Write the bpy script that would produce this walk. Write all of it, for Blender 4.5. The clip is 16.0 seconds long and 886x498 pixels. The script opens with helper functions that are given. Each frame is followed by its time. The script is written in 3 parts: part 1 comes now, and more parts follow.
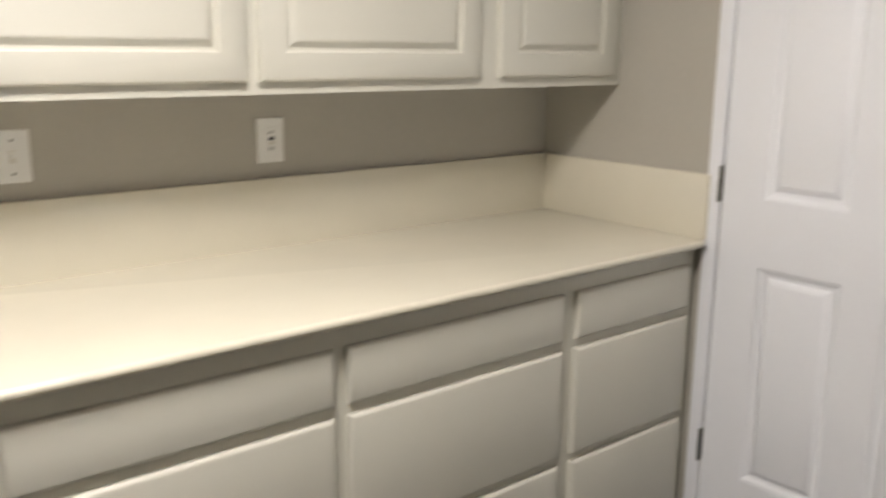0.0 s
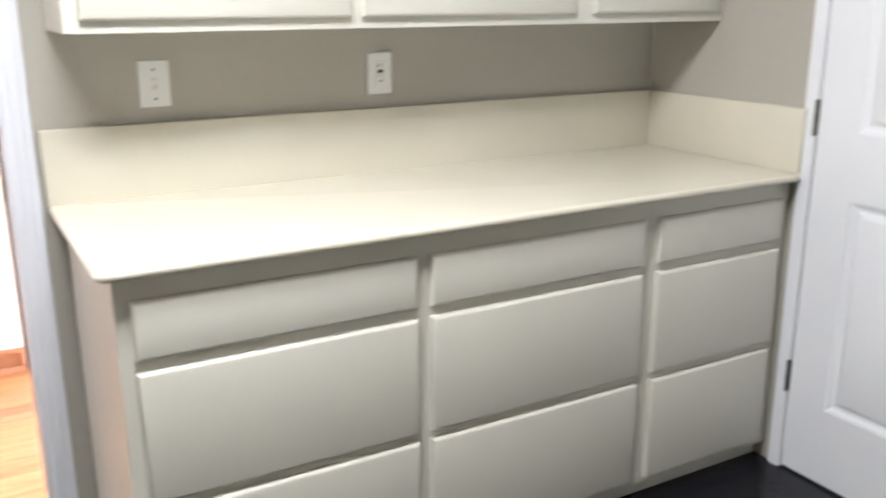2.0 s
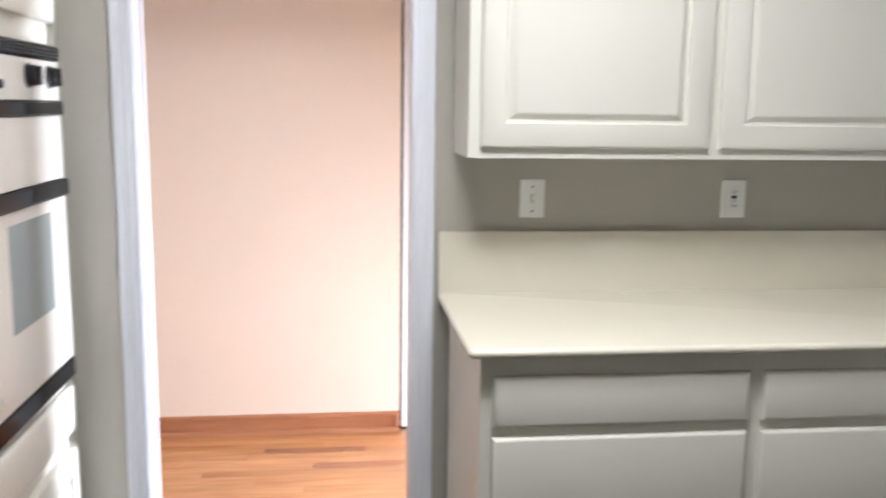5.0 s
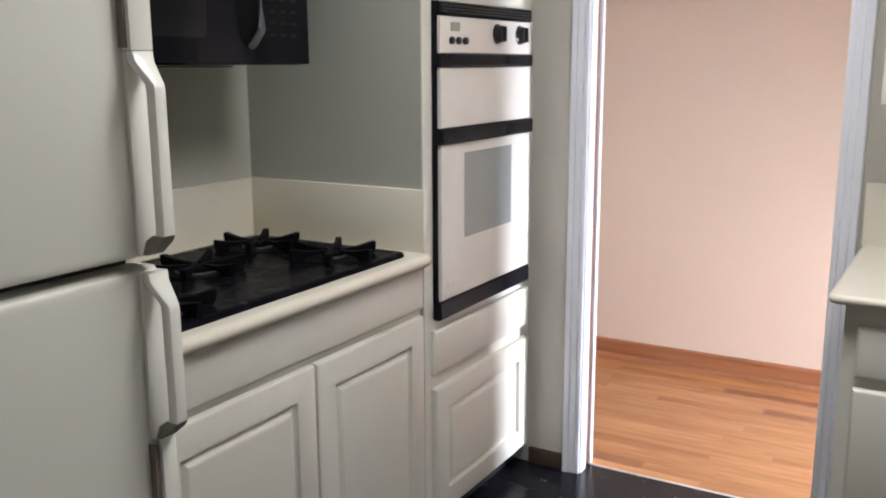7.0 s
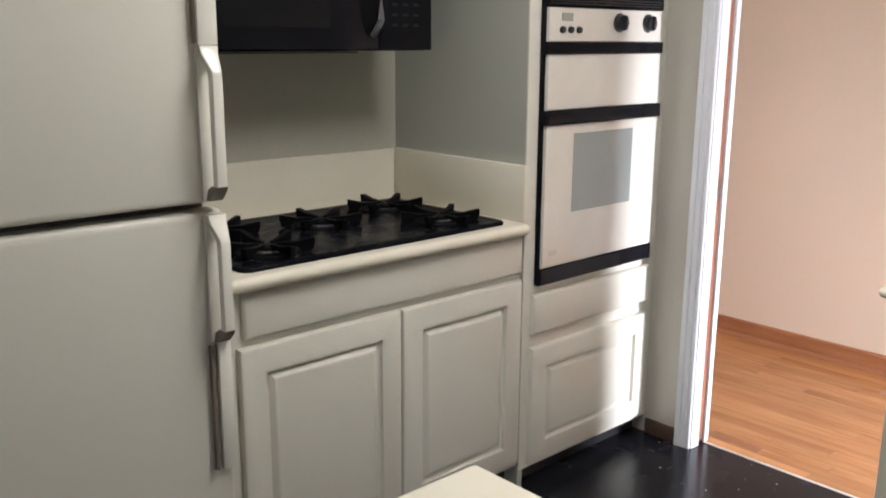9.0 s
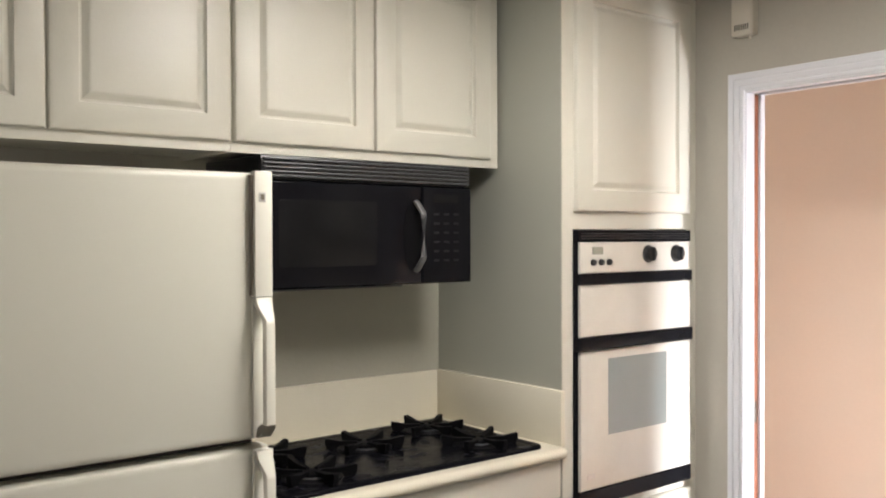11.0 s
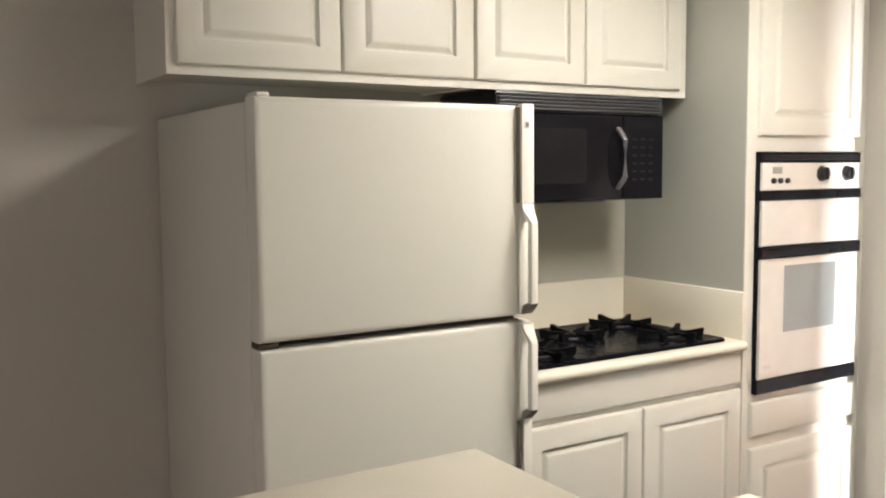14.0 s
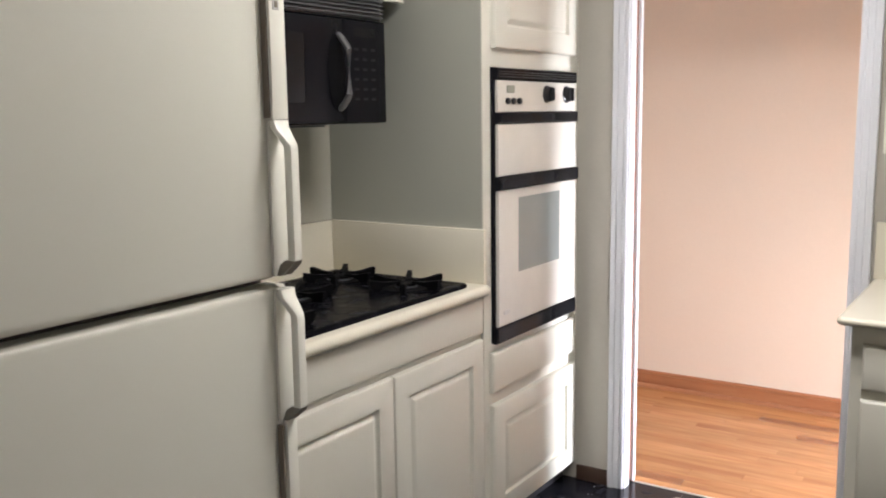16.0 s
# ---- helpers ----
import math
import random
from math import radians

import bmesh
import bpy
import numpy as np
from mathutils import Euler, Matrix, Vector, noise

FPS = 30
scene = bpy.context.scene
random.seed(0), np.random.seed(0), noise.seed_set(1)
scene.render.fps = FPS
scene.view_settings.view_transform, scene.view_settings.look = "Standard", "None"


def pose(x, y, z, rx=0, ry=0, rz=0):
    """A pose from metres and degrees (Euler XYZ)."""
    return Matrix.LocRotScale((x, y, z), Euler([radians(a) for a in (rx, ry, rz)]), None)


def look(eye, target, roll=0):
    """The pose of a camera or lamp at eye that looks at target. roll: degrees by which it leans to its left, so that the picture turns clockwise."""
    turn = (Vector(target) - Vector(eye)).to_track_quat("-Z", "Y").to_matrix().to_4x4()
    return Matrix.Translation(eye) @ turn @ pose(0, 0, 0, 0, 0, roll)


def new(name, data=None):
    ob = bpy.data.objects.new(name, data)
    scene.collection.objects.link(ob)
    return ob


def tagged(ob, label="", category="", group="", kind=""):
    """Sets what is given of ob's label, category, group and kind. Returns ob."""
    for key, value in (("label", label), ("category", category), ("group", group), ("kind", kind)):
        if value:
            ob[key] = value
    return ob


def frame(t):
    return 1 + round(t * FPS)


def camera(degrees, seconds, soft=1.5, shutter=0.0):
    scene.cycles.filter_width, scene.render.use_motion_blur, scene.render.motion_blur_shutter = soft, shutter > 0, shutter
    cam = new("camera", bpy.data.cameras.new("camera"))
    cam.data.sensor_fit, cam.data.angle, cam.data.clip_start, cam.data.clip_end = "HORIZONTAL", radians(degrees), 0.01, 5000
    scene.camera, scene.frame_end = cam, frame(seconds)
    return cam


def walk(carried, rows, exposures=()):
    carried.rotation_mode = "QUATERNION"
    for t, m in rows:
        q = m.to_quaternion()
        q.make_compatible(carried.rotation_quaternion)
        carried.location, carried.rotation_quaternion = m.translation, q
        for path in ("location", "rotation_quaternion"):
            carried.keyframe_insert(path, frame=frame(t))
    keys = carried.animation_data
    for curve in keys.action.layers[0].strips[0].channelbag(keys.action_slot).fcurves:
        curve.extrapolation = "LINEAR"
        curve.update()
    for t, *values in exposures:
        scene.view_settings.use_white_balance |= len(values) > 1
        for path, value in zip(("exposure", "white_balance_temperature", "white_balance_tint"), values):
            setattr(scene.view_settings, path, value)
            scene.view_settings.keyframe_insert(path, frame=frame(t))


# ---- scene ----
cam = camera(52.4, 16.0, soft=1.9, shutter=0.4)
PATH = [
    (0, (0.264, 0.106, 1.424), (1.513, 1.605, 0.982), 0.7),
    (0.5, (0.249, -0.021, 1.397), (1.103, 1.699, 0.837), -0.4),
    (1, (0.226, -0.095, 1.376), (0.877, 1.671, 0.698), -0.3),
    (1.5, (0.236, -0.122, 1.379), (0.937, 1.638, 0.738), -0.7),
    (2, (0.281, -0.149, 1.39), (1.236, 1.522, 0.848), -0.1),
    (2.5, (0.304, -0.168, 1.393), (1.442, 1.415, 0.949), 0.4),
    (3, (0.288, -0.183, 1.448), (1.444, 1.439, 1.266), 0.7),
    (3.2, (0.279, -0.18, 1.475), (1.431, 1.454, 1.405), 1.0),
    (5.3, (0.209, -0.49, 1.428), (0.269, 1.483, 1.103), 0.6),
    (5.5, (0.253, -0.536, 1.42), (0.211, 1.437, 1.095), 0.8),
    (6, (0.458, -0.634, 1.418), (0.081, 1.296, 1.057), 0.7),
    (6.5, (0.597, -0.646, 1.41), (-0.18, 1.165, 1.067), -0.1),
    (7, (0.759, -0.622, 1.418), (-0.239, 1.064, 1.015), -0.3),
    (7.5, (0.948, -0.593, 1.433), (-0.225, 0.979, 1.044), -0.4),
    (8, (1.105, -0.592, 1.441), (-0.179, 0.889, 1.045), 0.0),
    (8.5, (1.18, -0.586, 1.464), (-0.107, 0.894, 1.071), -0.9),
    (9, (1.301, -0.55, 1.453), (-0.139, 0.761, 0.998), 0.3),
    (9.5, (1.378, -0.53, 1.46), (-0.114, 0.74, 1.061), -0.9),
    (10, (1.387, -0.542, 1.485), (-0.125, 0.753, 1.29), -0.1),
    (10.2, (1.404, -0.546, 1.507), (-0.122, 0.74, 1.367), 0.1),
    (12.3, (1.44, -0.926, 1.581), (-0.122, 0.323, 1.601), -0.8),
    (12.5, (1.444, -1.001, 1.583), (-0.119, 0.246, 1.581), -1.0),
    (13, (1.524, -1.134, 1.592), (-0.113, 0.015, 1.601), -0.1),
    (13.5, (1.63, -1.167, 1.564), (-0.058, -0.098, 1.474), -0.9),
    (14, (1.652, -1.165, 1.531), (-0.045, -0.121, 1.356), -0.5),
    (14.5, (1.56, -1.147, 1.516), (-0.066, -0.006, 1.289), 0.7),
    (15, (1.335, -1.129, 1.487), (-0.112, 0.228, 1.235), -1.1),
    (15.5, (1.152, -1.052, 1.449), (-0.106, 0.476, 1.159), -0.8),
    (16, (0.917, -0.968, 1.448), (-0.174, 0.681, 1.148), -0.8),
]
EXPOSURES = [
    (0, 0.06, 6500, 14), (0.5, 0.28, 6150, 16), (1, 0.45, 5650, 12), (1.5, 0.52, 5650, 12), (2, 0.50, 5850, 12), (2.5, 0.24, 6050, 13), (3.2, 0.20, 5950, 16),
    (5.3, -0.12, 5800, 12), (6, -0.22, 5800, 12), (6.5, -0.20, 5750, 12), (7, -0.48, 5950, 14), (7.5, -0.44, 6000, 14), (8.2, -0.34, 6050, 13), (8.5, -0.36, 6100, 13), (9, -0.46, 6200, 13), (10.2, -0.26, 6450, 13),
    (12.3, -0.11, 6550, 12), (13, -0.07, 6500, 13), (13.5, 0.31, 6600, 13), (14.5, 0.22, 6600, 14), (15, -0.10, 6450, 14), (16, -0.25, 6250, 14),
]
walk(cam, [(t, look(eye, target, roll)) for t, eye, target, roll in PATH], EXPOSURES)

# ---------------------------------------------------------------- world and light
world = bpy.data.worlds.new("sky")
scene.world = world
world.use_nodes = True
sky = world.node_tree.nodes.new("ShaderNodeTexSky")
sky.sky_type, sky.sun_disc = "NISHITA", False
sky.sun_elevation, sky.sun_rotation = radians(40), radians(120)
world.node_tree.links.new(sky.outputs[0], world.node_tree.nodes["Background"].inputs[0])
world.node_tree.nodes["Background"].inputs[1].default_value = 0.1


def area(name, m, sx, sy, watts, colour):
    lamp = bpy.data.lights.new(name, "AREA")
    lamp.shape, lamp.size, lamp.size_y, lamp.energy, lamp.color = "RECTANGLE", sx, sy, watts, colour
    ob = new(name, lamp)
    ob.matrix_world = m
    return ob


# the kitchen's ceiling fixture, the dining side's window, the hall's window
area("ceiling_lamp", pose(0.50, 0.90, 2.405, 0, 0, 0), 0.95, 0.45, 44, (1.0, 0.965, 0.90))
area("south_window_light", look((1.85, -3.55, 0.90), (0.2, 0, 0.40)), 0.95, 1.45, 18, (0.90, 0.955, 1.0))
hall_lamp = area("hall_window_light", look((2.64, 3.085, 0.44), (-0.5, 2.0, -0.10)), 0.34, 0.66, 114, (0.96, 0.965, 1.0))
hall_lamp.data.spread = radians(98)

# ---------------------------------------------------------------- materials
MATS = {}


def material(name, colour, rough=0.5, metal=0.0, var=0.06, scale=3.0, bump=0.0, bscale=120.0, spec=0.5, rvar=0.0, coat=0.0, detail=4.0):
    """A painted or plain surface: two scales of tone, fine relief, uneven gloss."""
    m = bpy.data.materials.new(name)
    m.use_nodes = True
    nt = m.node_tree
    b = nt.nodes["Principled BSDF"]
    b.inputs["Roughness"].default_value, b.inputs["Metallic"].default_value = rough, metal
    b.inputs["Specular IOR Level"].default_value = spec
    b.inputs["Coat Weight"].default_value = coat
    co = nt.nodes.new("ShaderNodeNewGeometry")
    big, fine = nt.nodes.new("ShaderNodeTexNoise"), nt.nodes.new("ShaderNodeTexNoise")
    big.inputs["Scale"].default_value, big.inputs["Detail"].default_value = scale, detail
    fine.inputs["Scale"].default_value, fine.inputs["Detail"].default_value = bscale, 3
    for n in (big, fine):
        nt.links.new(co.outputs["Position"], n.inputs["Vector"])
    mix = nt.nodes.new("ShaderNodeMath")
    mix.operation = "MULTIPLY_ADD"
    nt.links.new(fine.outputs["Fac"], mix.inputs[0])
    mix.inputs[1].default_value = 0.35
    nt.links.new(big.outputs["Fac"], mix.inputs[2])
    ramp = nt.nodes.new("ShaderNodeMapRange")
    ramp.inputs["From Min"].default_value, ramp.inputs["From Max"].default_value = 0.35, 1.0
    ramp.inputs["To Min"].default_value, ramp.inputs["To Max"].default_value = 1 - var, 1 + var
    nt.links.new(mix.outputs[0], ramp.inputs["Value"])
    mul = nt.nodes.new("ShaderNodeVectorMath")
    mul.operation = "SCALE"
    mul.inputs[0].default_value = colour
    nt.links.new(ramp.outputs[0], mul.inputs["Scale"])
    nt.links.new(mul.outputs[0], b.inputs["Base Color"])
    if rvar:
        r = nt.nodes.new("ShaderNodeMapRange")
        r.inputs["From Min"].default_value, r.inputs["From Max"].default_value = 0.3, 0.7
        r.inputs["To Min"].default_value, r.inputs["To Max"].default_value = max(rough - rvar, 0.02), rough + rvar
        nt.links.new(big.outputs["Fac"], r.inputs["Value"])
        nt.links.new(r.outputs[0], b.inputs["Roughness"])
    if bump:
        bp = nt.nodes.new("ShaderNodeBump")
        bp.inputs["Strength"].default_value, bp.inputs["Distance"].default_value = bump, 0.002
        nt.links.new(fine.outputs["Fac"], bp.inputs["Height"])
        nt.links.new(bp.outputs[0], b.inputs["Normal"])
    MATS[name] = m
    return m


def wood(name, light, dark, rough, along="x", vary=0.0):
    """Boards with stretched grain; vary: how far each board differs in tone."""
    m = bpy.data.materials.new(name)
    m.use_nodes = True
    nt = m.node_tree
    b = nt.nodes["Principled BSDF"]
    geo, info = nt.nodes.new("ShaderNodeNewGeometry"), nt.nodes.new("ShaderNodeObjectInfo")
    shift = nt.nodes.new("ShaderNodeVectorMath")
    shift.operation = "MULTIPLY_ADD"
    shift.inputs[1].default_value = (1, 1, 1)
    nt.links.new(geo.outputs["Position"], shift.inputs[0])
    rnd = nt.nodes.new("ShaderNodeMath")
    rnd.operation = "MULTIPLY"
    rnd.inputs[1].default_value = 37.0
    nt.links.new(info.outputs["Random"], rnd.inputs[0])
    nt.links.new(rnd.outputs[0], shift.inputs[2])
    mp = nt.nodes.new("ShaderNodeMapping")
    mp.inputs["Scale"].default_value = (1.5, 10, 10) if along == "x" else ((19, 1.3, 19) if along == "y" else (19, 19, 1.3))
    nt.links.new(shift.outputs[0], mp.inputs["Vector"])
    n1, n2 = nt.nodes.new("ShaderNodeTexNoise"), nt.nodes.new("ShaderNodeTexNoise")
    n1.inputs["Scale"].default_value, n1.inputs["Detail"].default_value, n1.inputs["Roughness"].default_value = 1.0, 4, 0.5
    n2.inputs["Scale"].default_value, n2.inputs["Detail"].default_value = 4.0, 4
    nt.links.new(mp.outputs[0], n1.inputs["Vector"])
    nt.links.new(mp.outputs[0], n2.inputs["Vector"])
    add = nt.nodes.new("ShaderNodeMath")
    add.operation = "MULTIPLY_ADD"
    add.inputs[1].default_value = 0.3
    nt.links.new(n2.outputs["Fac"], add.inputs[0])
    nt.links.new(n1.outputs["Fac"], add.inputs[2])
    ramp = nt.nodes.new("ShaderNodeValToRGB")
    ramp.color_ramp.elements[0].position, ramp.color_ramp.elements[1].position = 0.42, 0.82
    ramp.color_ramp.elements[0].color, ramp.color_ramp.elements[1].color = (*dark, 1), (*light, 1)
    nt.links.new(add.outputs[0], ramp.inputs[0])
    tone = nt.nodes.new("ShaderNodeMapRange")
    tone.inputs["To Min"].default_value, tone.inputs["To Max"].default_value = 1 - vary, 1 + vary * 0.5
    nt.links.new(info.outputs["Random"], tone.inputs["Value"])
    mul = nt.nodes.new("ShaderNodeVectorMath")
    mul.operation = "SCALE"
    nt.links.new(ramp.outputs[0], mul.inputs[0])
    nt.links.new(tone.outputs[0], mul.inputs["Scale"])
    nt.links.new(mul.outputs[0], b.inputs["Base Color"])
    b.inputs["Roughness"].default_value = rough
    bp = nt.nodes.new("ShaderNodeBump")
    bp.inputs["Strength"].default_value, bp.inputs["Distance"].default_value = 0.15, 0.001
    nt.links.new(add.outputs[0], bp.inputs["Height"])
    nt.links.new(bp.outputs[0], b.inputs["Normal"])
    MATS[name] = m
    return m


PAINT = material("cabinet_paint", (0.613, 0.598, 0.527), 0.38, var=0.035, scale=2.5, bump=0.10, bscale=160, rvar=0.06)
# grey-green side paint, with the cooktop nook's shade put into the colour
PANEL_SHADED = material("shaded_side_panel_paint", (0.375, 0.382, 0.332), 0.5, var=0.04, scale=2.0, bump=0.08, bscale=200)
WHITE = material("white_trim_paint", (0.70, 0.715, 0.76), 0.30, var=0.03, scale=3)
DOORW = material("white_door_paint", (0.84, 0.85, 0.89), 0.42, var=0.03, scale=3, bump=0.12, bscale=90)
WALLK = material("kitchen_wall_paint", (0.43, 0.408, 0.358), 0.75, var=0.07, scale=1.6, bump=0.22, bscale=70)
# base colour lowered to carry the shadow under the microwave
WALLB_SHADED = material("shaded_cooktop_wall_paint", (0.44, 0.43, 0.365), 0.6, var=0.05, scale=1.6, bump=0.2, bscale=70)
# the pink partly stands in for light bounced off the oak floor
WALLH = material("hall_wall_paint_with_bounce", (0.82, 0.706, 0.602), 0.8, var=0.04, scale=1.3, bump=0.3, bscale=55)
CEIL = material("ceiling_paint", (0.72, 0.70, 0.66), 0.9, var=0.04, scale=1.5, bump=0.3, bscale=60)
TOP = material("cream_laminate", (0.68, 0.642, 0.534), 0.24, var=0.03, scale=6)
VINYL = material("black_vinyl", (0.010, 0.010, 0.014), 0.24, var=0.2, scale=9, bump=0.05, bscale=60, rvar=0.05, spec=0.26)
FRIDGE = material("fridge_enamel", (0.588, 0.579, 0.508), 0.34, var=0.02, scale=2, bump=0.12, bscale=420, rvar=0.03)
FRTRIM = material("fridge_trim", (0.69, 0.68, 0.605), 0.22, var=0.02, scale=4)
GROOVE = material("brown_groove", (0.16, 0.135, 0.105), 0.7, var=0.1)
CAPGREY = material("handle_end", (0.17, 0.158, 0.13), 0.55, var=0.1, scale=20)
GASKET = material("dark_gasket", (0.06, 0.05, 0.04), 0.7, var=0.1)
BLACK = material("black_gloss", (0.007, 0.007, 0.009), 0.10, var=0.15, scale=8, rvar=0.03, spec=0.08)
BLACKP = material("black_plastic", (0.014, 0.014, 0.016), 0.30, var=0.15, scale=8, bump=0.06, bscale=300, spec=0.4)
MWGREY = material("charcoal_grille", (0.070, 0.073, 0.080), 0.36, var=0.1, scale=8)
MWWIN = material("smoked_window", (0.010, 0.010, 0.011), 0.13, var=0.1, scale=10, spec=0.10)
TRAY = material("tray_enamel", (0.0055, 0.0055, 0.0075), 0.22, var=0.3, scale=14, bump=0.9, bscale=22, rvar=0.10, spec=0.025)
BHEAD = material("burner_head", (0.20, 0.21, 0.23), 0.30, metal=1.0, var=0.3, scale=40)
MWHAND = material("grey_handle", (0.13, 0.13, 0.135), 0.32, var=0.08, scale=10)
IRON = material("cast_iron", (0.0045, 0.0045, 0.0055), 0.55, spec=0.06, var=0.3, scale=30, bump=0.3, bscale=250)
BISQUE = material("bisque_glass", (0.63, 0.605, 0.55), 0.12, var=0.07, scale=7, rvar=0.04)
OVWIN = material("oven_window_glass", (0.25, 0.275, 0.27), 0.08, var=0.05, scale=4)
STEEL = material("brushed_steel", (0.50, 0.49, 0.47), 0.32, metal=1.0, var=0.08, scale=20)
HINGE = material("dull_hinge_steel", (0.20, 0.195, 0.185), 0.38, metal=1.0, var=0.15, scale=30)
PLATE = material("white_plastic", (0.80, 0.80, 0.78), 0.35, var=0.02, scale=9)
BRONZE = material("dark_bronze", (0.09, 0.075, 0.06), 0.45, metal=0.6, var=0.2, scale=30)
BEIGE = material("beige_plastic", (0.66, 0.64, 0.58), 0.5, var=0.04, scale=9)
CHIMEP = material("aged_beige_plastic", (0.60, 0.57, 0.50), 0.5, var=0.05, scale=12)
SLOT = material("dark_slot", (0.02, 0.018, 0.016), 0.8, var=0.1, spec=0.2)
LEGEND = material("grey_print", (0.016, 0.016, 0.018), 0.4, var=0.05, spec=0.1)
LCD = material("display_glass", (0.28, 0.29, 0.24), 0.2, var=0.05)
OAK = wood("oak_floor", (0.575, 0.285, 0.118), (0.40, 0.168, 0.068), 0.26, "x", 0.13)
OAKS = wood("dark_oak_board", (0.40, 0.17, 0.075), (0.20, 0.075, 0.035), 0.34, "x", 0.2)
OAKT = wood("oak_trim", (0.45, 0.205, 0.10), (0.31, 0.12, 0.055), 0.42, "x")
OAKD = wood("stained_door_edge", (0.27, 0.095, 0.045), (0.18, 0.055, 0.025), 0.45, "z")
DKBASE = wood("brown_baseboard", (0.075, 0.042, 0.028), (0.045, 0.025, 0.017), 0.55, "x")
GROUT = material("underlay", (0.05, 0.03, 0.02), 0.9)
LAMPGLOW = bpy.data.materials.new("lamp_diffuser")
LAMPGLOW.use_nodes = True
LAMPGLOW.node_tree.nodes["Principled BSDF"].inputs["Emission Color"].default_value = (1.0, 0.88, 0.70, 1)
LAMPGLOW.node_tree.nodes["Principled BSDF"].inputs["Emission Strength"].default_value = 3.0
SKYGLOW = bpy.data.materials.new("bright_daylight")
SKYGLOW.use_nodes = True
SKYGLOW.node_tree.nodes["Principled BSDF"].inputs["Emission Color"].default_value = (0.85, 0.93, 1.0, 1)
SKYGLOW.node_tree.nodes["Principled BSDF"].inputs["Emission Strength"].default_value = 2.0
GLASS = bpy.data.materials.new("window_glass")
GLASS.use_nodes = True
_b = GLASS.node_tree.nodes["Principled BSDF"]
_b.inputs["Transmission Weight"].default_value, _b.inputs["Roughness"].default_value = 1.0, 0.0


# ---------------------------------------------------------------- mesh helpers
def finish(bm, name, mat, smooth=True):
    bmesh.ops.recalc_face_normals(bm, faces=bm.faces)
    me = bpy.data.meshes.new(name)
    bm.to_mesh(me)
    bm.free()
    me.materials.append(mat)
    if smooth:
        me.shade_smooth()
        me.set_sharp_from_angle(angle=radians(32))
    return me


def part(name, bm, mat, parent=None, label="", smooth=True):
    ob = new(name, finish(bm, name, mat, smooth))
    if parent is not None:
        ob.parent = parent
    if label:
        ob["label"] = label
    return ob


def structure(name, bm, mat, label, category, smooth=True):
    return tagged(part(name, bm, mat, None, "", smooth), label, category, "", "structure")


def thing(name, m, label, category, group=""):
    ob = new(name)
    ob.empty_display_size = 0.1
    ob.matrix_world = m
    return tagged(ob, label, category, group)


def add_box(bm, x0, x1, y0, y1, z0, z1, bevel=0.0, seg=2):
    g = bmesh.ops.create_cube(bm, size=1.0, matrix=Matrix.Translation(((x0 + x1) / 2, (y0 + y1) / 2, (z0 + z1) / 2)) @ Matrix.Diagonal((x1 - x0, y1 - y0, z1 - z0, 1)))
    if bevel:
        es = {e for v in g["verts"] for e in v.link_edges}
        bmesh.ops.bevel(bm, geom=list(es), offset=bevel, segments=seg, profile=0.5, affect="EDGES")
    return bm


def box(x0, x1, y0, y1, z0, z1, bevel=0.0, seg=2):
    return add_box(bmesh.new(), x0, x1, y0, y1, z0, z1, bevel, seg)


def add_rings(bm, w, h, rings, x0=0.0, z0=0.0, corner=0.0, n=5):
    """A front of width w and height h in the xz plane, looking to -y: rings of (inset, y), lofted and capped at both ends."""
    loops = []
    for inset, y in rings:
        a, b, c, d = x0 + inset, x0 + w - inset, z0 + inset, z0 + h - inset
        r = max(corner - inset, 0.0)
        if corner > 0:
            r = max(r, 0.0006)
            pts = []
            for cx, cz, s in ((a + r, c + r, 180), (b - r, c + r, 270), (b - r, d - r, 0), (a + r, d - r, 90)):
                for k in range(n + 1):
                    t = radians(s + 90 * k / n)
                    pts.append((cx + r * math.cos(t), y, cz + r * math.sin(t)))
        else:
            pts = [(a, y, c), (b, y, c), (b, y, d), (a, y, d)]
        loops.append([bm.verts.new(p) for p in pts])
    for la, lb in zip(loops, loops[1:]):
        for k in range(len(la)):
            j = (k + 1) % len(la)
            bm.faces.new((la[k], la[j], lb[j], lb[k]))
    bm.faces.new(loops[0])
    bm.faces.new(loops[-1])
    return bm


def rings(w, h, rr, x0=0.0, z0=0.0, corner=0.0, n=5):
    return add_rings(bmesh.new(), w, h, rr, x0, z0, corner, n)


def slab_front(w, h, x0, z0, t=0.018):
    """A plain drawer front with a long eased edge."""
    return rings(w, h, [(0, 0), (0, -t + 0.008), (0.003, -t + 0.004), (0.007, -t + 0.001), (0.010, -t)], x0, z0)


def raised_front(w, h, x0, z0, t=0.020, rail=0.070):
    """A door with a routed groove and a raised field."""
    return rings(w, h, [(0, 0), (0, -t + 0.008), (0.003, -t + 0.003), (0.009, -t), (rail, -t), (rail + 0.002, -t + 0.010), (rail + 0.005, -t + 0.0125), (rail + 0.010, -t + 0.0125), (rail + 0.022, -t + 0.004), (rail + 0.026, -t + 0.001), (rail + 0.030, -t + 0.0005)], x0, z0)


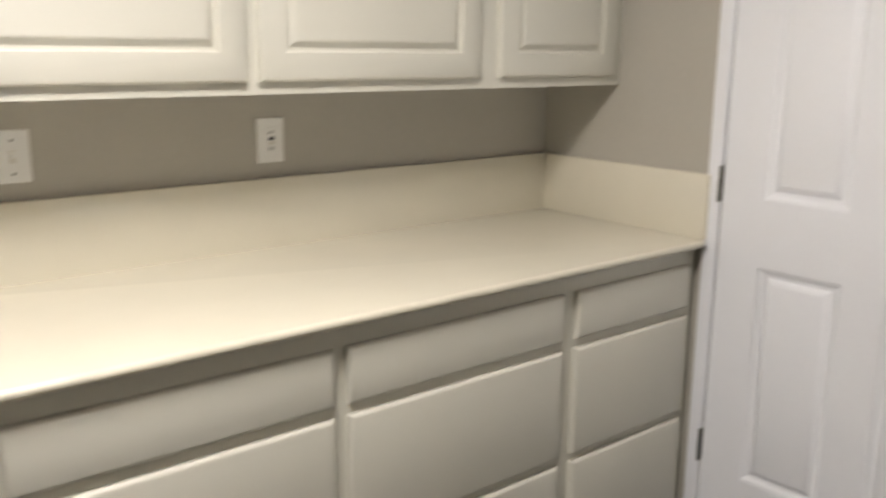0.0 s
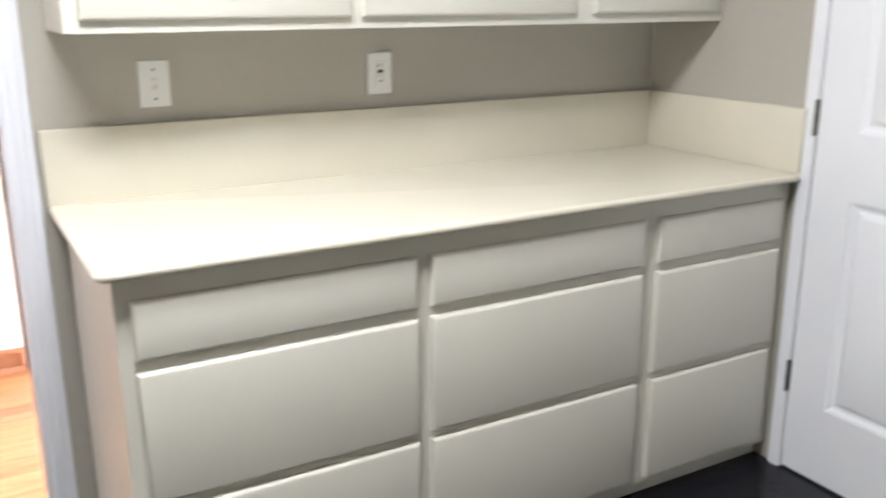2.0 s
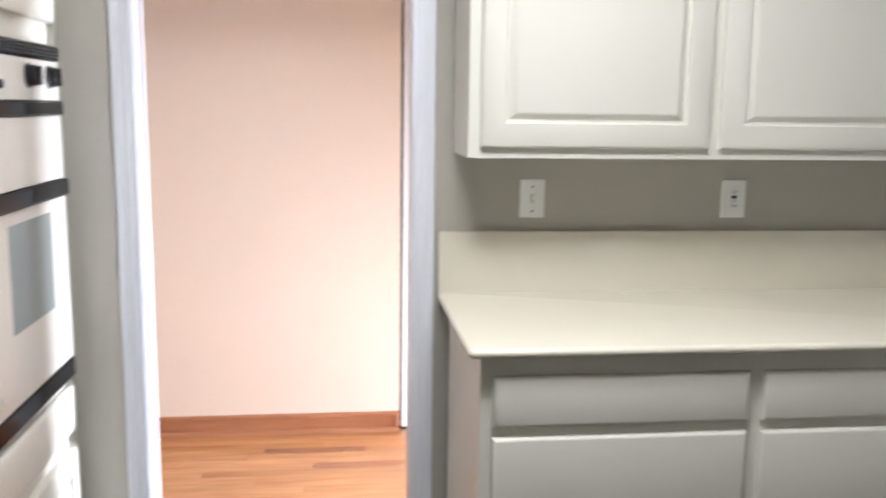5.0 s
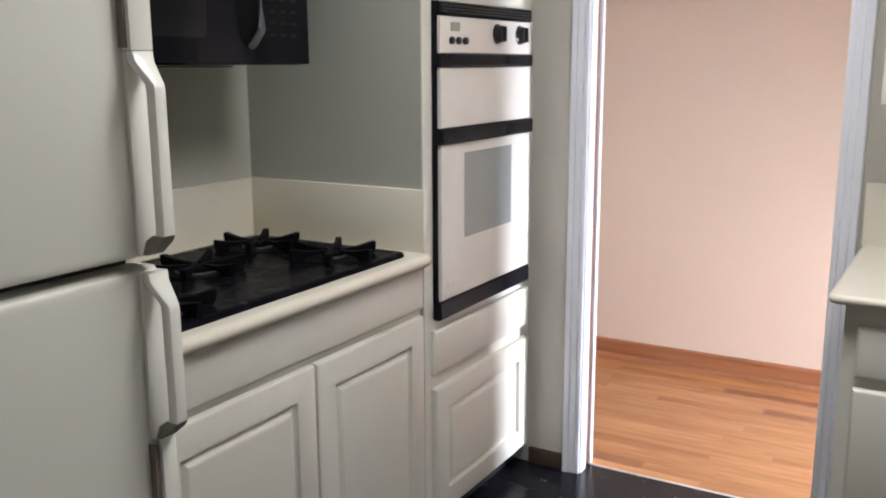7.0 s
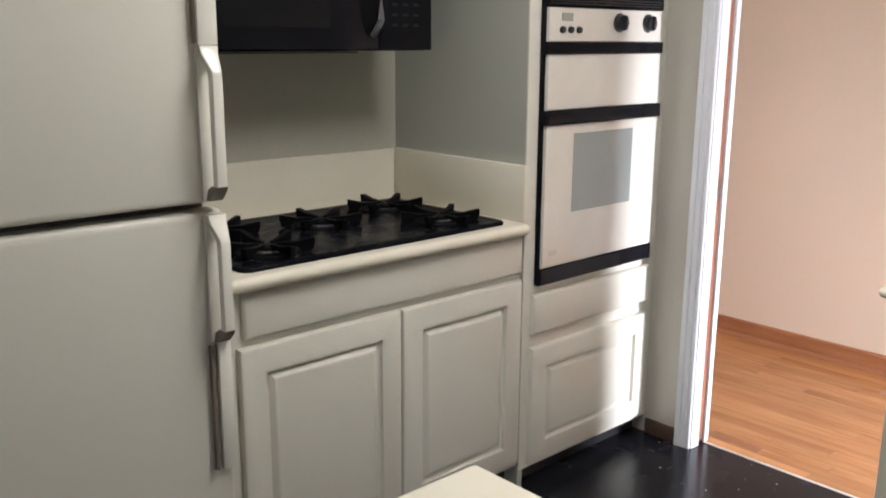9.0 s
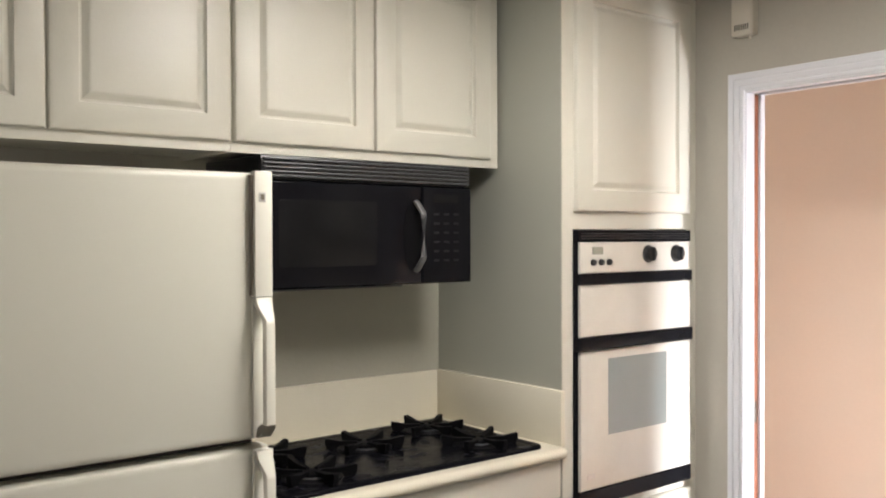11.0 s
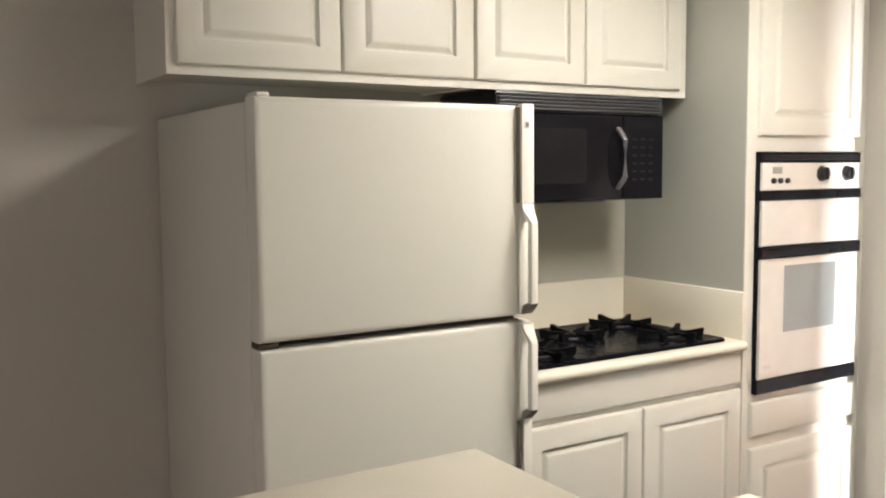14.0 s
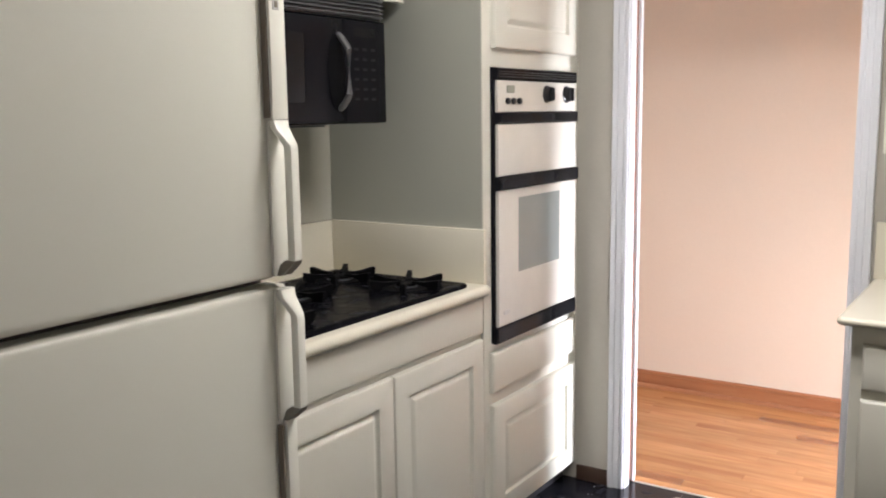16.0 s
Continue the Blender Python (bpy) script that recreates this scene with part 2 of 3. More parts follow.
def add_tube(bm, pts, r, n=10, flat=1.0):
    """A round bar along points."""
    pts = [Vector(p) for p in pts]
    prev = None
    for i, p in enumerate(pts):
        d = (pts[min(i + 1, len(pts) - 1)] - pts[max(i - 1, 0)]).normalized()
        q = d.to_track_quat("Z", "Y")
        ring = [bm.verts.new(p + q @ Vector((r * math.cos(2 * math.pi * k / n), r * flat * math.sin(2 * math.pi * k / n), 0))) for k in range(n)]
        if prev:
            for k in range(n):
                bm.faces.new((prev[k], prev[(k + 1) % n], ring[(k + 1) % n], ring[k]))
        else:
            bm.faces.new(ring)
        prev = ring
    bm.faces.new(prev)
    return bm


def add_sweep(bm, profile, pts):
    """A closed profile of (across, out) swept along points in one plane; out is -y, across lies in the path's plane."""
    loops = []
    pts = [Vector(p) for p in pts]
    for i, p in enumerate(pts):
        a = (pts[i] - pts[i - 1]).normalized() if i else None
        b = (pts[i + 1] - pts[i]).normalized() if i < len(pts) - 1 else None
        d = a if b is None else (b if a is None else (a + b).normalized())
        ref = b if a is None else a
        side = Vector((0, -1, 0)).cross(d).normalized()
        k = 1.0 / max(0.3, d.dot(ref))
        loops.append([bm.verts.new(p + side * (u * k) + Vector((0, -v, 0))) for u, v in profile])
    for la, lb in zip(loops, loops[1:]):
        for k in range(len(la)):
            j = (k + 1) % len(la)
            bm.faces.new((la[k], la[j], lb[j], lb[k]))
    bm.faces.new(loops[0])
    bm.faces.new(loops[-1])
    return bm


def add_lathe(bm, prof, m=None, n=24):
    """A turned shape: (radius, height) along z."""
    m = m or Matrix()
    prev = None
    for r, z in prof:
        ring = [bm.verts.new(m @ Vector((max(r, 1e-4) * math.cos(2 * math.pi * k / n), max(r, 1e-4) * math.sin(2 * math.pi * k / n), z))) for k in range(n)]
        if prev:
            for k in range(n):
                bm.faces.new((prev[k], prev[(k + 1) % n], ring[(k + 1) % n], ring[k]))
        else:
            bm.faces.new(ring)
        prev = ring
    bm.faces.new(prev)
    return bm


WEST = 90      # fronts that look to +x
EAST = -90     # fronts that look to -x

# ---------------------------------------------------------------- the shell
CH = 2.49
XW, XE, YN, YS = -1.165, 2.41, 2.165, -3.6
D0, D1, DH = -0.33, 0.425, 2.06          # the doorway
YH, YB = 2.272, 3.47                      # hall side of the north wall, hall's back wall
structure("floor", box(XW - 0.1, XE + 0.1, -0.50, 2.25, -0.06, 0.0), VINYL, "black sheet vinyl kitchen floor, scuffed", "floor", False)
structure("ceiling", box(-2.4, 2.9, YS - 0.1, YB + 0.15, CH, CH + 0.1), CEIL, "flat off-white plaster ceiling", "ceiling", False)
structure("wall_west", box(XW - 0.12, XW, YS, YH, 0, CH), WALLK, "greige painted wall behind cooktop and fridge", "wall", False)
bm = box(XW, D0 - 0.012, YN, YH, 0, CH)
add_box(bm, D1 + 0.012, XE, YN, YH, 0, CH)
add_box(bm, D0 - 0.012, D1 + 0.012, YN, YH, DH + 0.012, CH)
structure("wall_north", bm, WALLK, "greige painted wall with an open doorway", "wall", False)
E0, E1 = 0.672, 1.488                     # the east door's slab
bm = box(XE, XE + 0.12, E1 + 0.004, YN + 0.4, 0, CH)
add_box(bm, XE, XE + 0.12, YS, E0 - 0.004, 0, CH)
add_box(bm, XE, XE + 0.12, E0 - 0.004, E1 + 0.004, 2.035, CH)
structure("wall_east", bm, WALLK, "greige painted wall with a white door", "wall", False)
bm = box(XW, 1.25, YS - 0.12, YS, 0, CH)
add_box(bm, 2.37, XE, YS - 0.12, YS, 0, CH)
add_box(bm, 1.25, 2.37, YS - 0.12, YS, 0, 0.06)
add_box(bm, 1.25, 2.37, YS - 0.12, YS, 2.06, CH)
structure("wall_south", bm, WALLK, "greige painted wall with a tall glazed opening", "wall", False)
# the hall
CD0, CD1 = 0.498, 1.26                    # the closet door in the hall's back wall
bm = box(-2.3, CD0 - 0.012, YB, YB + 0.12, 0, CH)
add_box(bm, CD1 + 0.004, 2.7, YB, YB + 0.12, 0, CH)
add_box(bm, CD0 - 0.012, CD1 + 0.004, YB, YB + 0.12, 2.035, CH)
add_box(bm, CD0 - 0.012, CD1 + 0.004, YB + 0.1, YB + 0.12, 0, 2.035)
structure("wall_hall_back", bm, WALLH, "painted hall wall, warm floor bounce in its peach-pink colour", "wall", False)
structure("wall_hall_west", box(-2.42, -2.3, YH - 0.1, YB + 0.12, 0, CH), WALLH, "painted hall end wall, warm floor bounce in its peach-pink colour", "wall", False)
structure("wall_hall_south", box(-2.3, XW - 0.12, YH - 0.1, YH, 0, CH), WALLH, "painted hall wall, warm floor bounce in its peach-pink colour", "wall", False)
bm = box(2.7, 2.82, YH, 2.96, 0, CH)
add_box(bm, 2.7, 2.82, 3.46, YB + 0.12, 0, CH)
add_box(bm, 2.7, 2.82, 2.96, 3.46, 2.1, CH)
add_box(bm, XE + 0.12, 2.7, YH - 0.1, YH, 0, CH)
add_box(bm, 2.7, 2.82, 2.96, 3.46, 0, 0.06)
structure("wall_hall_east", bm, WALLH, "hall end wall with a tall window, floor bounce in its peach-pink", "wall", False)


def window(name, m, w, h, label):
    """Frame, sill, panes and the bright sky behind; local front looks to -y."""
    ob = thing(name, m, label, "window")
    ob["kind"] = "structure"
    bm = box(0, 0.05, -0.02, 0.06, 0, h, 0.004)
    add_box(bm, w - 0.05, w, -0.02, 0.06, 0, h, 0.004)
    add_box(bm, 0.05, w - 0.05, -0.02, 0.06, h - 0.05, h, 0.004)
    add_box(bm, 0.05, w - 0.05, -0.02, 0.06, 0, 0.05, 0.004)
    add_box(bm, w / 2 - 0.02, w / 2 + 0.02, 0.0, 0.05, 0.05, h - 0.05, 0.004)
    part("window_frame", bm, WHITE, ob)
    part("window_sill", box(-0.04, w + 0.04, -0.10, -0.021, -0.03, 0.0, 0.005), WHITE, ob)
    for a, b in ((0.05, w / 2 - 0.02), (w / 2 + 0.02, w - 0.05)):
        p = part("pane", box(a, b, 0.02, 0.026, 0.05, h - 0.05), GLASS, ob, "", False)
        p.visible_shadow = False
    return ob


window("window_1", pose(2.37, YS - 0.06, 0.06, 0, 0, 180), 1.12, 2.0, "tall white-framed window with bright daylight")
window("window_2", pose(2.76, 3.46, 0.06, 0, 0, -90), 0.50, 2.04, "tall white-framed hall window with bright daylight")
structure("backdrop", box(-6, 8, YS - 4.1, YS - 4.0, -1, 6), SKYGLOW, "plain bright sky outside the window", "sky", False)
bpy.data.objects["backdrop"].location.y = -46
structure("backdrop", box(60, 60.1, -20, 26, -1, 20), SKYGLOW, "plain bright sky outside the hall window", "sky", False)


# ---------------------------------------------------------------- doorway trim
def casing_profile(w=0.066):
    return [(0, 0), (0, 0.010), (0.003, 0.012), (0.012, 0.012), (0.0135, 0.0095), (0.0165, 0.0095), (0.018, 0.014), (0.034, 0.0155), (0.0355, 0.0125), (0.0385, 0.0125), (0.040, 0.0175), (w - 0.003, 0.019), (w, 0.016), (w, 0)]


def doorway():
    ob = thing("door_1", pose(0, 0, 0), "white-painted doorway casing and split jamb of an open pocket door", "doorway")
    ob["kind"] = "structure"
    path = [(D0 - 0.006, 0, 0), (D0 - 0.006, 0, DH + 0.006), (D1 + 0.006, 0, DH + 0.006), (D1 + 0.006, 0, 0)]
    bm = add_sweep(bmesh.new(), [(u, v) for u, v in casing_profile(0.060)], path)
    c = part("casing", bm, WHITE, ob, "", False)
    c.location.y = YN
    bm = add_sweep(bmesh.new(), [(u, v) for u, v in casing_profile(0.060)], path)
    c = part("casing", bm, WHITE, ob, "", False)
    c.matrix_local = pose(D0 + D1, YH, 0, 0, 0, 180)
    # split jambs: the kitchen half, a slot, the hall half
    for x0, x1 in ((D0 - 0.012, D0), (D1, D1 + 0.012)):
        part("jamb", box(x0, x1, YN - 0.004, 2.211, 0, DH, 0.002), WHITE, ob)
        part("jamb", box(x0, x1, 2.2515, YH + 0.004, 0, DH, 0.002), WHITE, ob)
    part("head_jamb", box(D0 - 0.012, D1 + 0.012, YN - 0.004, 2.207, DH, DH + 0.012, 0.002), WHITE, ob)
    part("head_jamb", box(D0 - 0.012, D1 + 0.012, 2.247, YH + 0.004, DH, DH + 0.012, 0.002), WHITE, ob)
    part("slot", box(D0 - 0.012, D1 + 0.012, 2.2172, 2.2465, DH + 0.006, DH + 0.0118), SLOT, ob, "dark overhead track slot")
    part("slot", box(D1 + 0.006, D1 + 0.0118, 2.2112, 2.2512, 0, DH), SLOT, ob, "dark slot in the jamb")
    part("slot", box(D0 - 0.0118, D0 - 0.0115, 2.2112, 2.2512, 0, DH), SLOT, ob, "dark slot in the jamb")
    leaf = part("door_leaf", box(D0 - 0.0113, D0 - 0.0085, 2.2125, 2.2465, 0.012, DH - 0.004, 0.0010), OAKD, ob, "edge of a stained wooden pocket door")
    part("latch", box(D0 - 0.0084, D0 - 0.0065, 2.221, 2.239, 0.910, 0.985, 0.001), BRONZE, leaf, "dark bronze mortise latch")
    part("strike", box(D1 + 0.001, D1 + 0.0065, 2.219, 2.238, 0.910, 0.985, 0.001), BRONZE, ob, "dark bronze strike plate")


doorway()
structure("threshold", box(D0, D1, 2.243, 2.256, 0.0, 0.003, 0.001), BEIGE, "thin pale strip between vinyl and wood floor", "threshold")
bm = box(-0.530, D0 - 0.068, YN - 0.012, YN, 0, 0.060, 0.003)
structure("baseboard", bm, DKBASE, "low brown wooden baseboard beside the oven cabinet", "baseboard")
bm = box(D1 + 0.068, 0.537, YN - 0.012, YN, 0, 0.060, 0.003)
structure("baseboard", bm, DKBASE, "low brown wooden baseboard beside the drawer cabinets", "baseboard")
bm = rings(CD0 - 0.013 + 2.3, 0.088, [(0, 0), (0, -0.010), (0.003, -0.0135), (0.010, -0.015), (0.015, -0.015), (0.018, -0.0105), (0.022, -0.0105)], -2.3, 0)
b1 = structure("baseboard", bm, OAKT, "oak baseboard along the peach hall wall", "baseboard")
b1.location.y = YB
bm = bmesh.new()
prof = [(0, 0)] + [(0.018 * math.cos(radians(a)), 0.018 * math.sin(radians(a))) for a in range(0, 91, 15)]
la = [[bm.verts.new((x, -u, v)) for u, v in prof] for x in (-2.3, CD0 - 0.013)]
for k in range(len(prof)):
    j = (k + 1) % len(prof)
    bm.faces.new((la[0][k], la[0][j], la[1][j], la[1][k]))
q = structure("trim", bm, OAKT, "oak quarter-round at the foot of the hall baseboard", "trim")
q.location.y = YB - 0.0142


def panel_door(name, m, w, h, label, hinges=()):
    """A six-panel moulded door; local front looks to -y, hinge edge at x = 0."""
    ob = thing(name, m, label, "door")
    ob["kind"] = "structure"
    sx = 0.122
    pw = (w - 2 * sx - 0.105) / 2
    bm = box(0.001, w - 0.001, 0.0145, 0.035, 0.009, h - 0.001)
    for x0, x1 in ((0, sx), (sx + pw, sx + pw + 0.105), (w - sx, w)):
        add_box(bm, x0, x1, 0, 0.014, 0.008, h)
    for x0 in (sx, sx + pw + 0.105):
        for z0, z1 in ((0.008, 0.235), (0.855, 1.035), (1.660, 1.820), (1.945, h)):
            add_box(bm, x0, x0 + pw, 0.0, 0.014, z0, z1)
    leaf = part("door_leaf", bm, DOORW, ob, "", False)
    for c in range(2):
        x0 = sx + c * (pw + 0.105)
        for z0, z1 in ((0.235, 0.855), (1.035, 1.660), (1.820, 1.945)):
            part("panel", rings(pw, z1 - z0, [(0.0, 0.0143), (0.0, 0.0005), (0.002, 0.0010), (0.012, 0.0085), (0.019, 0.0125), (0.026, 0.0128), (0.042, 0.0030), (0.045, 0.0022)], x0, z0), DOORW, leaf)
    for z in hinges:
        bm = box(-0.004, 0.0, -0.001, 0.02, z - 0.045, z + 0.045)
        add_tube(bm, [(-0.007, -0.006, z - 0.050), (-0.007, -0.006, z - 0.018)], 0.0062)
        add_tube(bm, [(-0.007, -0.006, z - 0.017), (-0.007, -0.006, z + 0.017)], 0.0066)
        add_tube(bm, [(-0.007, -0.006, z + 0.018), (-0.007, -0.006, z + 0.050)], 0.0062)
        part("hinge", bm, HINGE, ob, "dull steel butt hinge")
    return ob


d = panel_door("door_2", pose(XE - 0.002, E1, 0, 0, 0, EAST), E1 - E0, 2.03, "closed white six-panel door with steel hinges", (0.30, 1.065, 1.80))
hk = bmesh.new()
add_lathe(hk, [(0.032, 0), (0.032, 0.006), (0.012, 0.010), (0.012, 0.03), (0.024, 0.036), (0.028, 0.05), (0.024, 0.062), (0.008, 0.066)], pose(0.75, 0.0, 0.95, 90, 0, 0))
part("door_knob", hk, STEEL, d, "satin steel door knob")
bm = bmesh.new()
add_sweep(bm, [(0, 0), (0, 0.010), (0.004, 0.013), (0.030, 0.013), (0.033, 0.011), (0.040, 0.011), (0.044, 0.008), (0.044, 0)], [(0, 0, 0), (0, 0, 2.036), (E1 - E0 + 0.004, 0, 2.036), (E1 - E0 + 0.004, 0, 0)])
c = structure("trim", bm, DOORW, "narrow white casing round the panelled door", "trim")
c.matrix_world = pose(XE, E1 + 0.003, 0, 0, 0, EAST)
d = panel_door("door_3", pose(CD1, YB + 0.012, 0, 0, 0, 0), CD1 - CD0, 2.03, "closed white closet door in the hall wall")
d.matrix_world = pose(CD0, YB + 0.012, 0, 0, 0, 0)
part("latch", box(-0.011, -0.001, -0.014, -0.0065, 0.920, 0.960, 0.002), BRONZE, d, "small dark latch")
part("edge_gap", box(-0.0115, -0.0005, 0.012, 0.03, 0.012, 2.03), SLOT, d, "dark gap at the door's edge")


# ---------------------------------------------------------------- cabinets
def drawer_cabinet(x0, x1, cols, first=False):
    """A base unit with three drawer fronts, standing on a low plinth."""
    ob = thing("drawer_cabinet", pose(x0, 1.56, 0), "painted base cabinet with three plain drawer fronts under a cream worktop", "cabinet", "drawer cabinets")
    w = x1 - x0
    part("face_frame", box(0, w, 0, 0.02, 0.052, 0.8825), PAINT, ob, "", False)
    part("carcass", box(0, w, 0.0205, 0.595, 0.052, 0.8825), PAINT, ob, "", False)
    part("plinth", box(0, w, 0.035, 0.56, 0.0, 0.0515), PAINT, ob, "", False)
    if first:
        part("plinth_strip", box(-0.006, -0.0005, -0.0, 0.59, 0.0, 0.06, 0.002), PAINT, ob)
    for z0, z1 in ((0.707, 0.830), (0.394, 0.682), (0.072, 0.373)):
        part("drawer", slab_front(cols[1] - cols[0], z1 - z0, cols[0] - x0, z0), PAINT, ob)
    return ob


drawer_cabinet(0.538, 1.204, (0.567, 1.187), True)
drawer_cabinet(1.2045, 1.880, (1.221, 1.857))
drawer_cabinet(1.8805, 2.405, (1.906, 2.372))


def worktop(name, m, length, depth, label, z=0.905, t=0.040, nose=0.011, corner=0.022):
    """A laminate top with a rounded nose and eased corners; local x along, front at y = 0."""
    ob = thing(name, m, label, "worktop")
    r = min(nose, t / 2)
    prof = [(r - r * math.sin(radians(a)), -t / 2 + (t / 2) * math.cos(radians(a))) for a in range(0, 181, 20)]
    bm = rings(length, depth, [(i, y) for i, y in prof], 0, 0, corner=corner, n=6)
    for v in bm.verts:
        v.co = Vector((v.co.x, v.co.z, z + v.co.y))
    part("top", bm, TOP, ob)
    return ob


w = worktop("worktop", pose(0.503, 1.511, 0), XE - 0.014 - 0.503, YN - 1.511, "cream laminate worktop with tall backsplash on the drawer cabinets", t=0.022, nose=0.011)
part("backsplash", box(0.0, XE - 0.503 - 0.022, 0.632, 0.653, 0.9035, 1.086, 0.003), TOP, w)
part("backsplash", box(XE - 0.503 - 0.0215, XE - 0.503 - 0.0005, 0.012, 0.653, 0.9035, 1.086, 0.003), TOP, w)


def wall_cabinet(m, w, z0, z1, depth, doors, label, group, dz, mat, rail=0.070):
    ob = thing("wall_cabinet", m, label, "cabinet", group)
    part("face_frame", box(0, w, 0, 0.019, z0, z1), mat, ob, "", False)
    part("carcass", box(0.0, w, 0.0195, depth, z0 + 0.012, z1), mat, ob, "", False)
    part("side_skirt", box(0.0, 0.016, 0.0195, depth, z0, z0 + 0.0118), mat, ob, "", False)
    for a, b in doors:
        part("door", raised_front(b - a, dz[1] - dz[0], a, dz[0], rail=rail), mat, ob)
    return ob


for a, b, (p, q) in ((0.545, 1.195, (0.576, 1.180)), (1.1955, 1.872, (1.211, 1.838)), (1.8725, 2.408, (1.909, 2.371))):
    wall_cabinet(pose(a, 1.870, 0), b - a, 1.315, 2.43, 0.294, [(p - a, q - a)], "painted wall cabinet with a raised-panel door above the worktop", "wall cabinets over the drawers", (1.342, 2.405), PAINT, 0.062)
bm = box(0.545, 2.408, 1.862, 2.164, 2.4305, 2.489)
structure("trim", bm, PAINT, "painted filler between wall cabinets and ceiling", "trim", False)

# ---------------------------------------------------------------- the west run
TY0, TY1 = 1.466, 2.163


def tall_cabinet():
    ob = thing("oven_cabinet", pose(-0.54, TY0, 0, 0, 0, WEST), "tall painted cabinet housing the wall oven", "cabinet")
    W = TY1 - TY0
    part("stile", box(0, 0.048, -0.0005, 0.02, 0.07, 2.43), PAINT, ob, "", False)
    part("stile", box(W - 0.055, W, 0, 0.02, 0.07, 2.43), PAINT, ob, "", False)
    part("upper_rail", box(0.048, W - 0.055, 0.0, 0.02, 1.588, 2.43), PAINT, ob, "", False)
    part("lower_rail", box(0.048, W - 0.055, 0.0, 0.02, 0.07, 0.692), PAINT, ob, "", False)
    part("lower_carcass", box(0.02, W, 0.0205, 0.62, 0.07, 0.692), PAINT, ob, "", False)
    part("upper_carcass", box(0.02, W, 0.0205, 0.62, 1.588, 2.43), PAINT, ob, "", False)
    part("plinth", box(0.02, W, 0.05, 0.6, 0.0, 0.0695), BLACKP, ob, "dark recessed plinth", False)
    part("side_panel", box(-0.002, 0.0195, 0.0025, 0.624, 0.0, 2.489), PANEL_SHADED, ob, "grey-green painted side panel, darkened with the nook's shade", False)
    part("door", raised_front(0.592, 0.745, 0.053, 1.645), PAINT, ob)
    part("drawer", slab_front(0.622, 0.134, 0.034, 0.531), PAINT, ob)
    part("lower_door", raised_front(0.622, 0.402, 0.034, 0.086, rail=0.070), PAINT, ob)
    return ob


tall_cabinet()


def wall_oven():
    ob = thing("wall_oven", pose(-0.54, 1.514, 0, 0, 0, WEST), "built-in bisque and black wall oven with two dark knobs", "oven")
    W = 0.590
    bm = box(0, W, -0.012, 0.0, 0.694, 1.586, 0.002)
    part("body", bm, BLACK, ob, "black enamel oven frame")
    vent = part("vent_strip", rings(W, 0.038, [(0, -0.012), (0, -0.020), (0.004, -0.024), (0.008, -0.024)], 0, 1.547), BLACK, ob, "black upper vent strip")
    for z in (1.556, 1.564, 1.572):
        part("louvre", box(0.014, W - 0.014, -0.0262, -0.0238, z, z + 0.0035, 0.0008), BLACKP, vent)
    p = part("control_panel", rings(W - 0.016, 0.100, [(0, -0.012), (0, -0.019), (0.002, -0.021), (0.004, -0.021)], 0.013, 1.446), BISQUE, ob, "bisque glass control panel")
    part("display", rings(0.052, 0.024, [(0, -0.021), (0.001, -0.0225)], 0.070, 1.507), LCD, p, "small grey clock display")
    for x in (0.072, 0.110, 0.149):
        bm = add_lathe(bmesh.new(), [(0.0105, 0), (0.0105, 0.007), (0.009, 0.010), (0.006, 0.0105)], pose(x, -0.021, 1.481, 90, 0, 0), 16)
        part("button", bm, BLACKP, p, "small dark push button")
    for x in (0.352, 0.506):
        bm = add_lathe(bmesh.new(), [(0.030, 0), (0.030, 0.003), (0.026, 0.005), (0.0245, 0.020), (0.0215, 0.0225), (0.008, 0.023)], pose(x, -0.021, 1.505, 90, 0, 0), 28)
        add_box(bm, x - 0.005, x + 0.005, -0.052, -0.043, 1.483, 1.527, 0.002)
        part("knob", bm, BLACKP, p, "dark round oven knob")
    part("handle_bar", rings(W, 0.036, [(0, -0.012), (0, -0.025), (0.004, -0.030), (0.010, -0.031)], 0, 1.409), BLACK, ob, "black handle strip")
    part("broiler_door", rings(W - 0.016, 0.166, [(0, -0.012), (0, -0.021), (0.002, -0.023), (0.005, -0.0235)], 0.013, 1.242), BISQUE, ob, "bisque glass broiler door")
    part("handle_bar", rings(W, 0.044, [(0, -0.012), (0, -0.029), (0.006, -0.035), (0.012, -0.036)], 0, 1.197), BLACK, ob, "black oven door handle")
    dr = part("oven_door", rings(W - 0.016, 0.447, [(0, -0.012), (0, -0.021), (0.002, -0.0235), (0.005, -0.024)], 0.013, 0.749), BISQUE, ob, "bisque glass oven door")
    part("oven_window", rings(0.306, 0.250, [(0, -0.024), (0.0005, -0.0246)], 0.143, 0.916), OVWIN, dr, "grey glass oven window")
    part("badge", rings(0.036, 0.016, [(0, -0.024), (0.001, -0.0255)], 0.042, 0.785), STEEL, dr, "small metal badge")
    part("bottom_strip", rings(W, 0.054, [(0, -0.012), (0, -0.022), (0.004, -0.026), (0.008, -0.026)], 0, 0.694), BLACK, ob, "black lower strip")
    return ob


wall_oven()

CY0, CY1 = 0.380, 1.4655


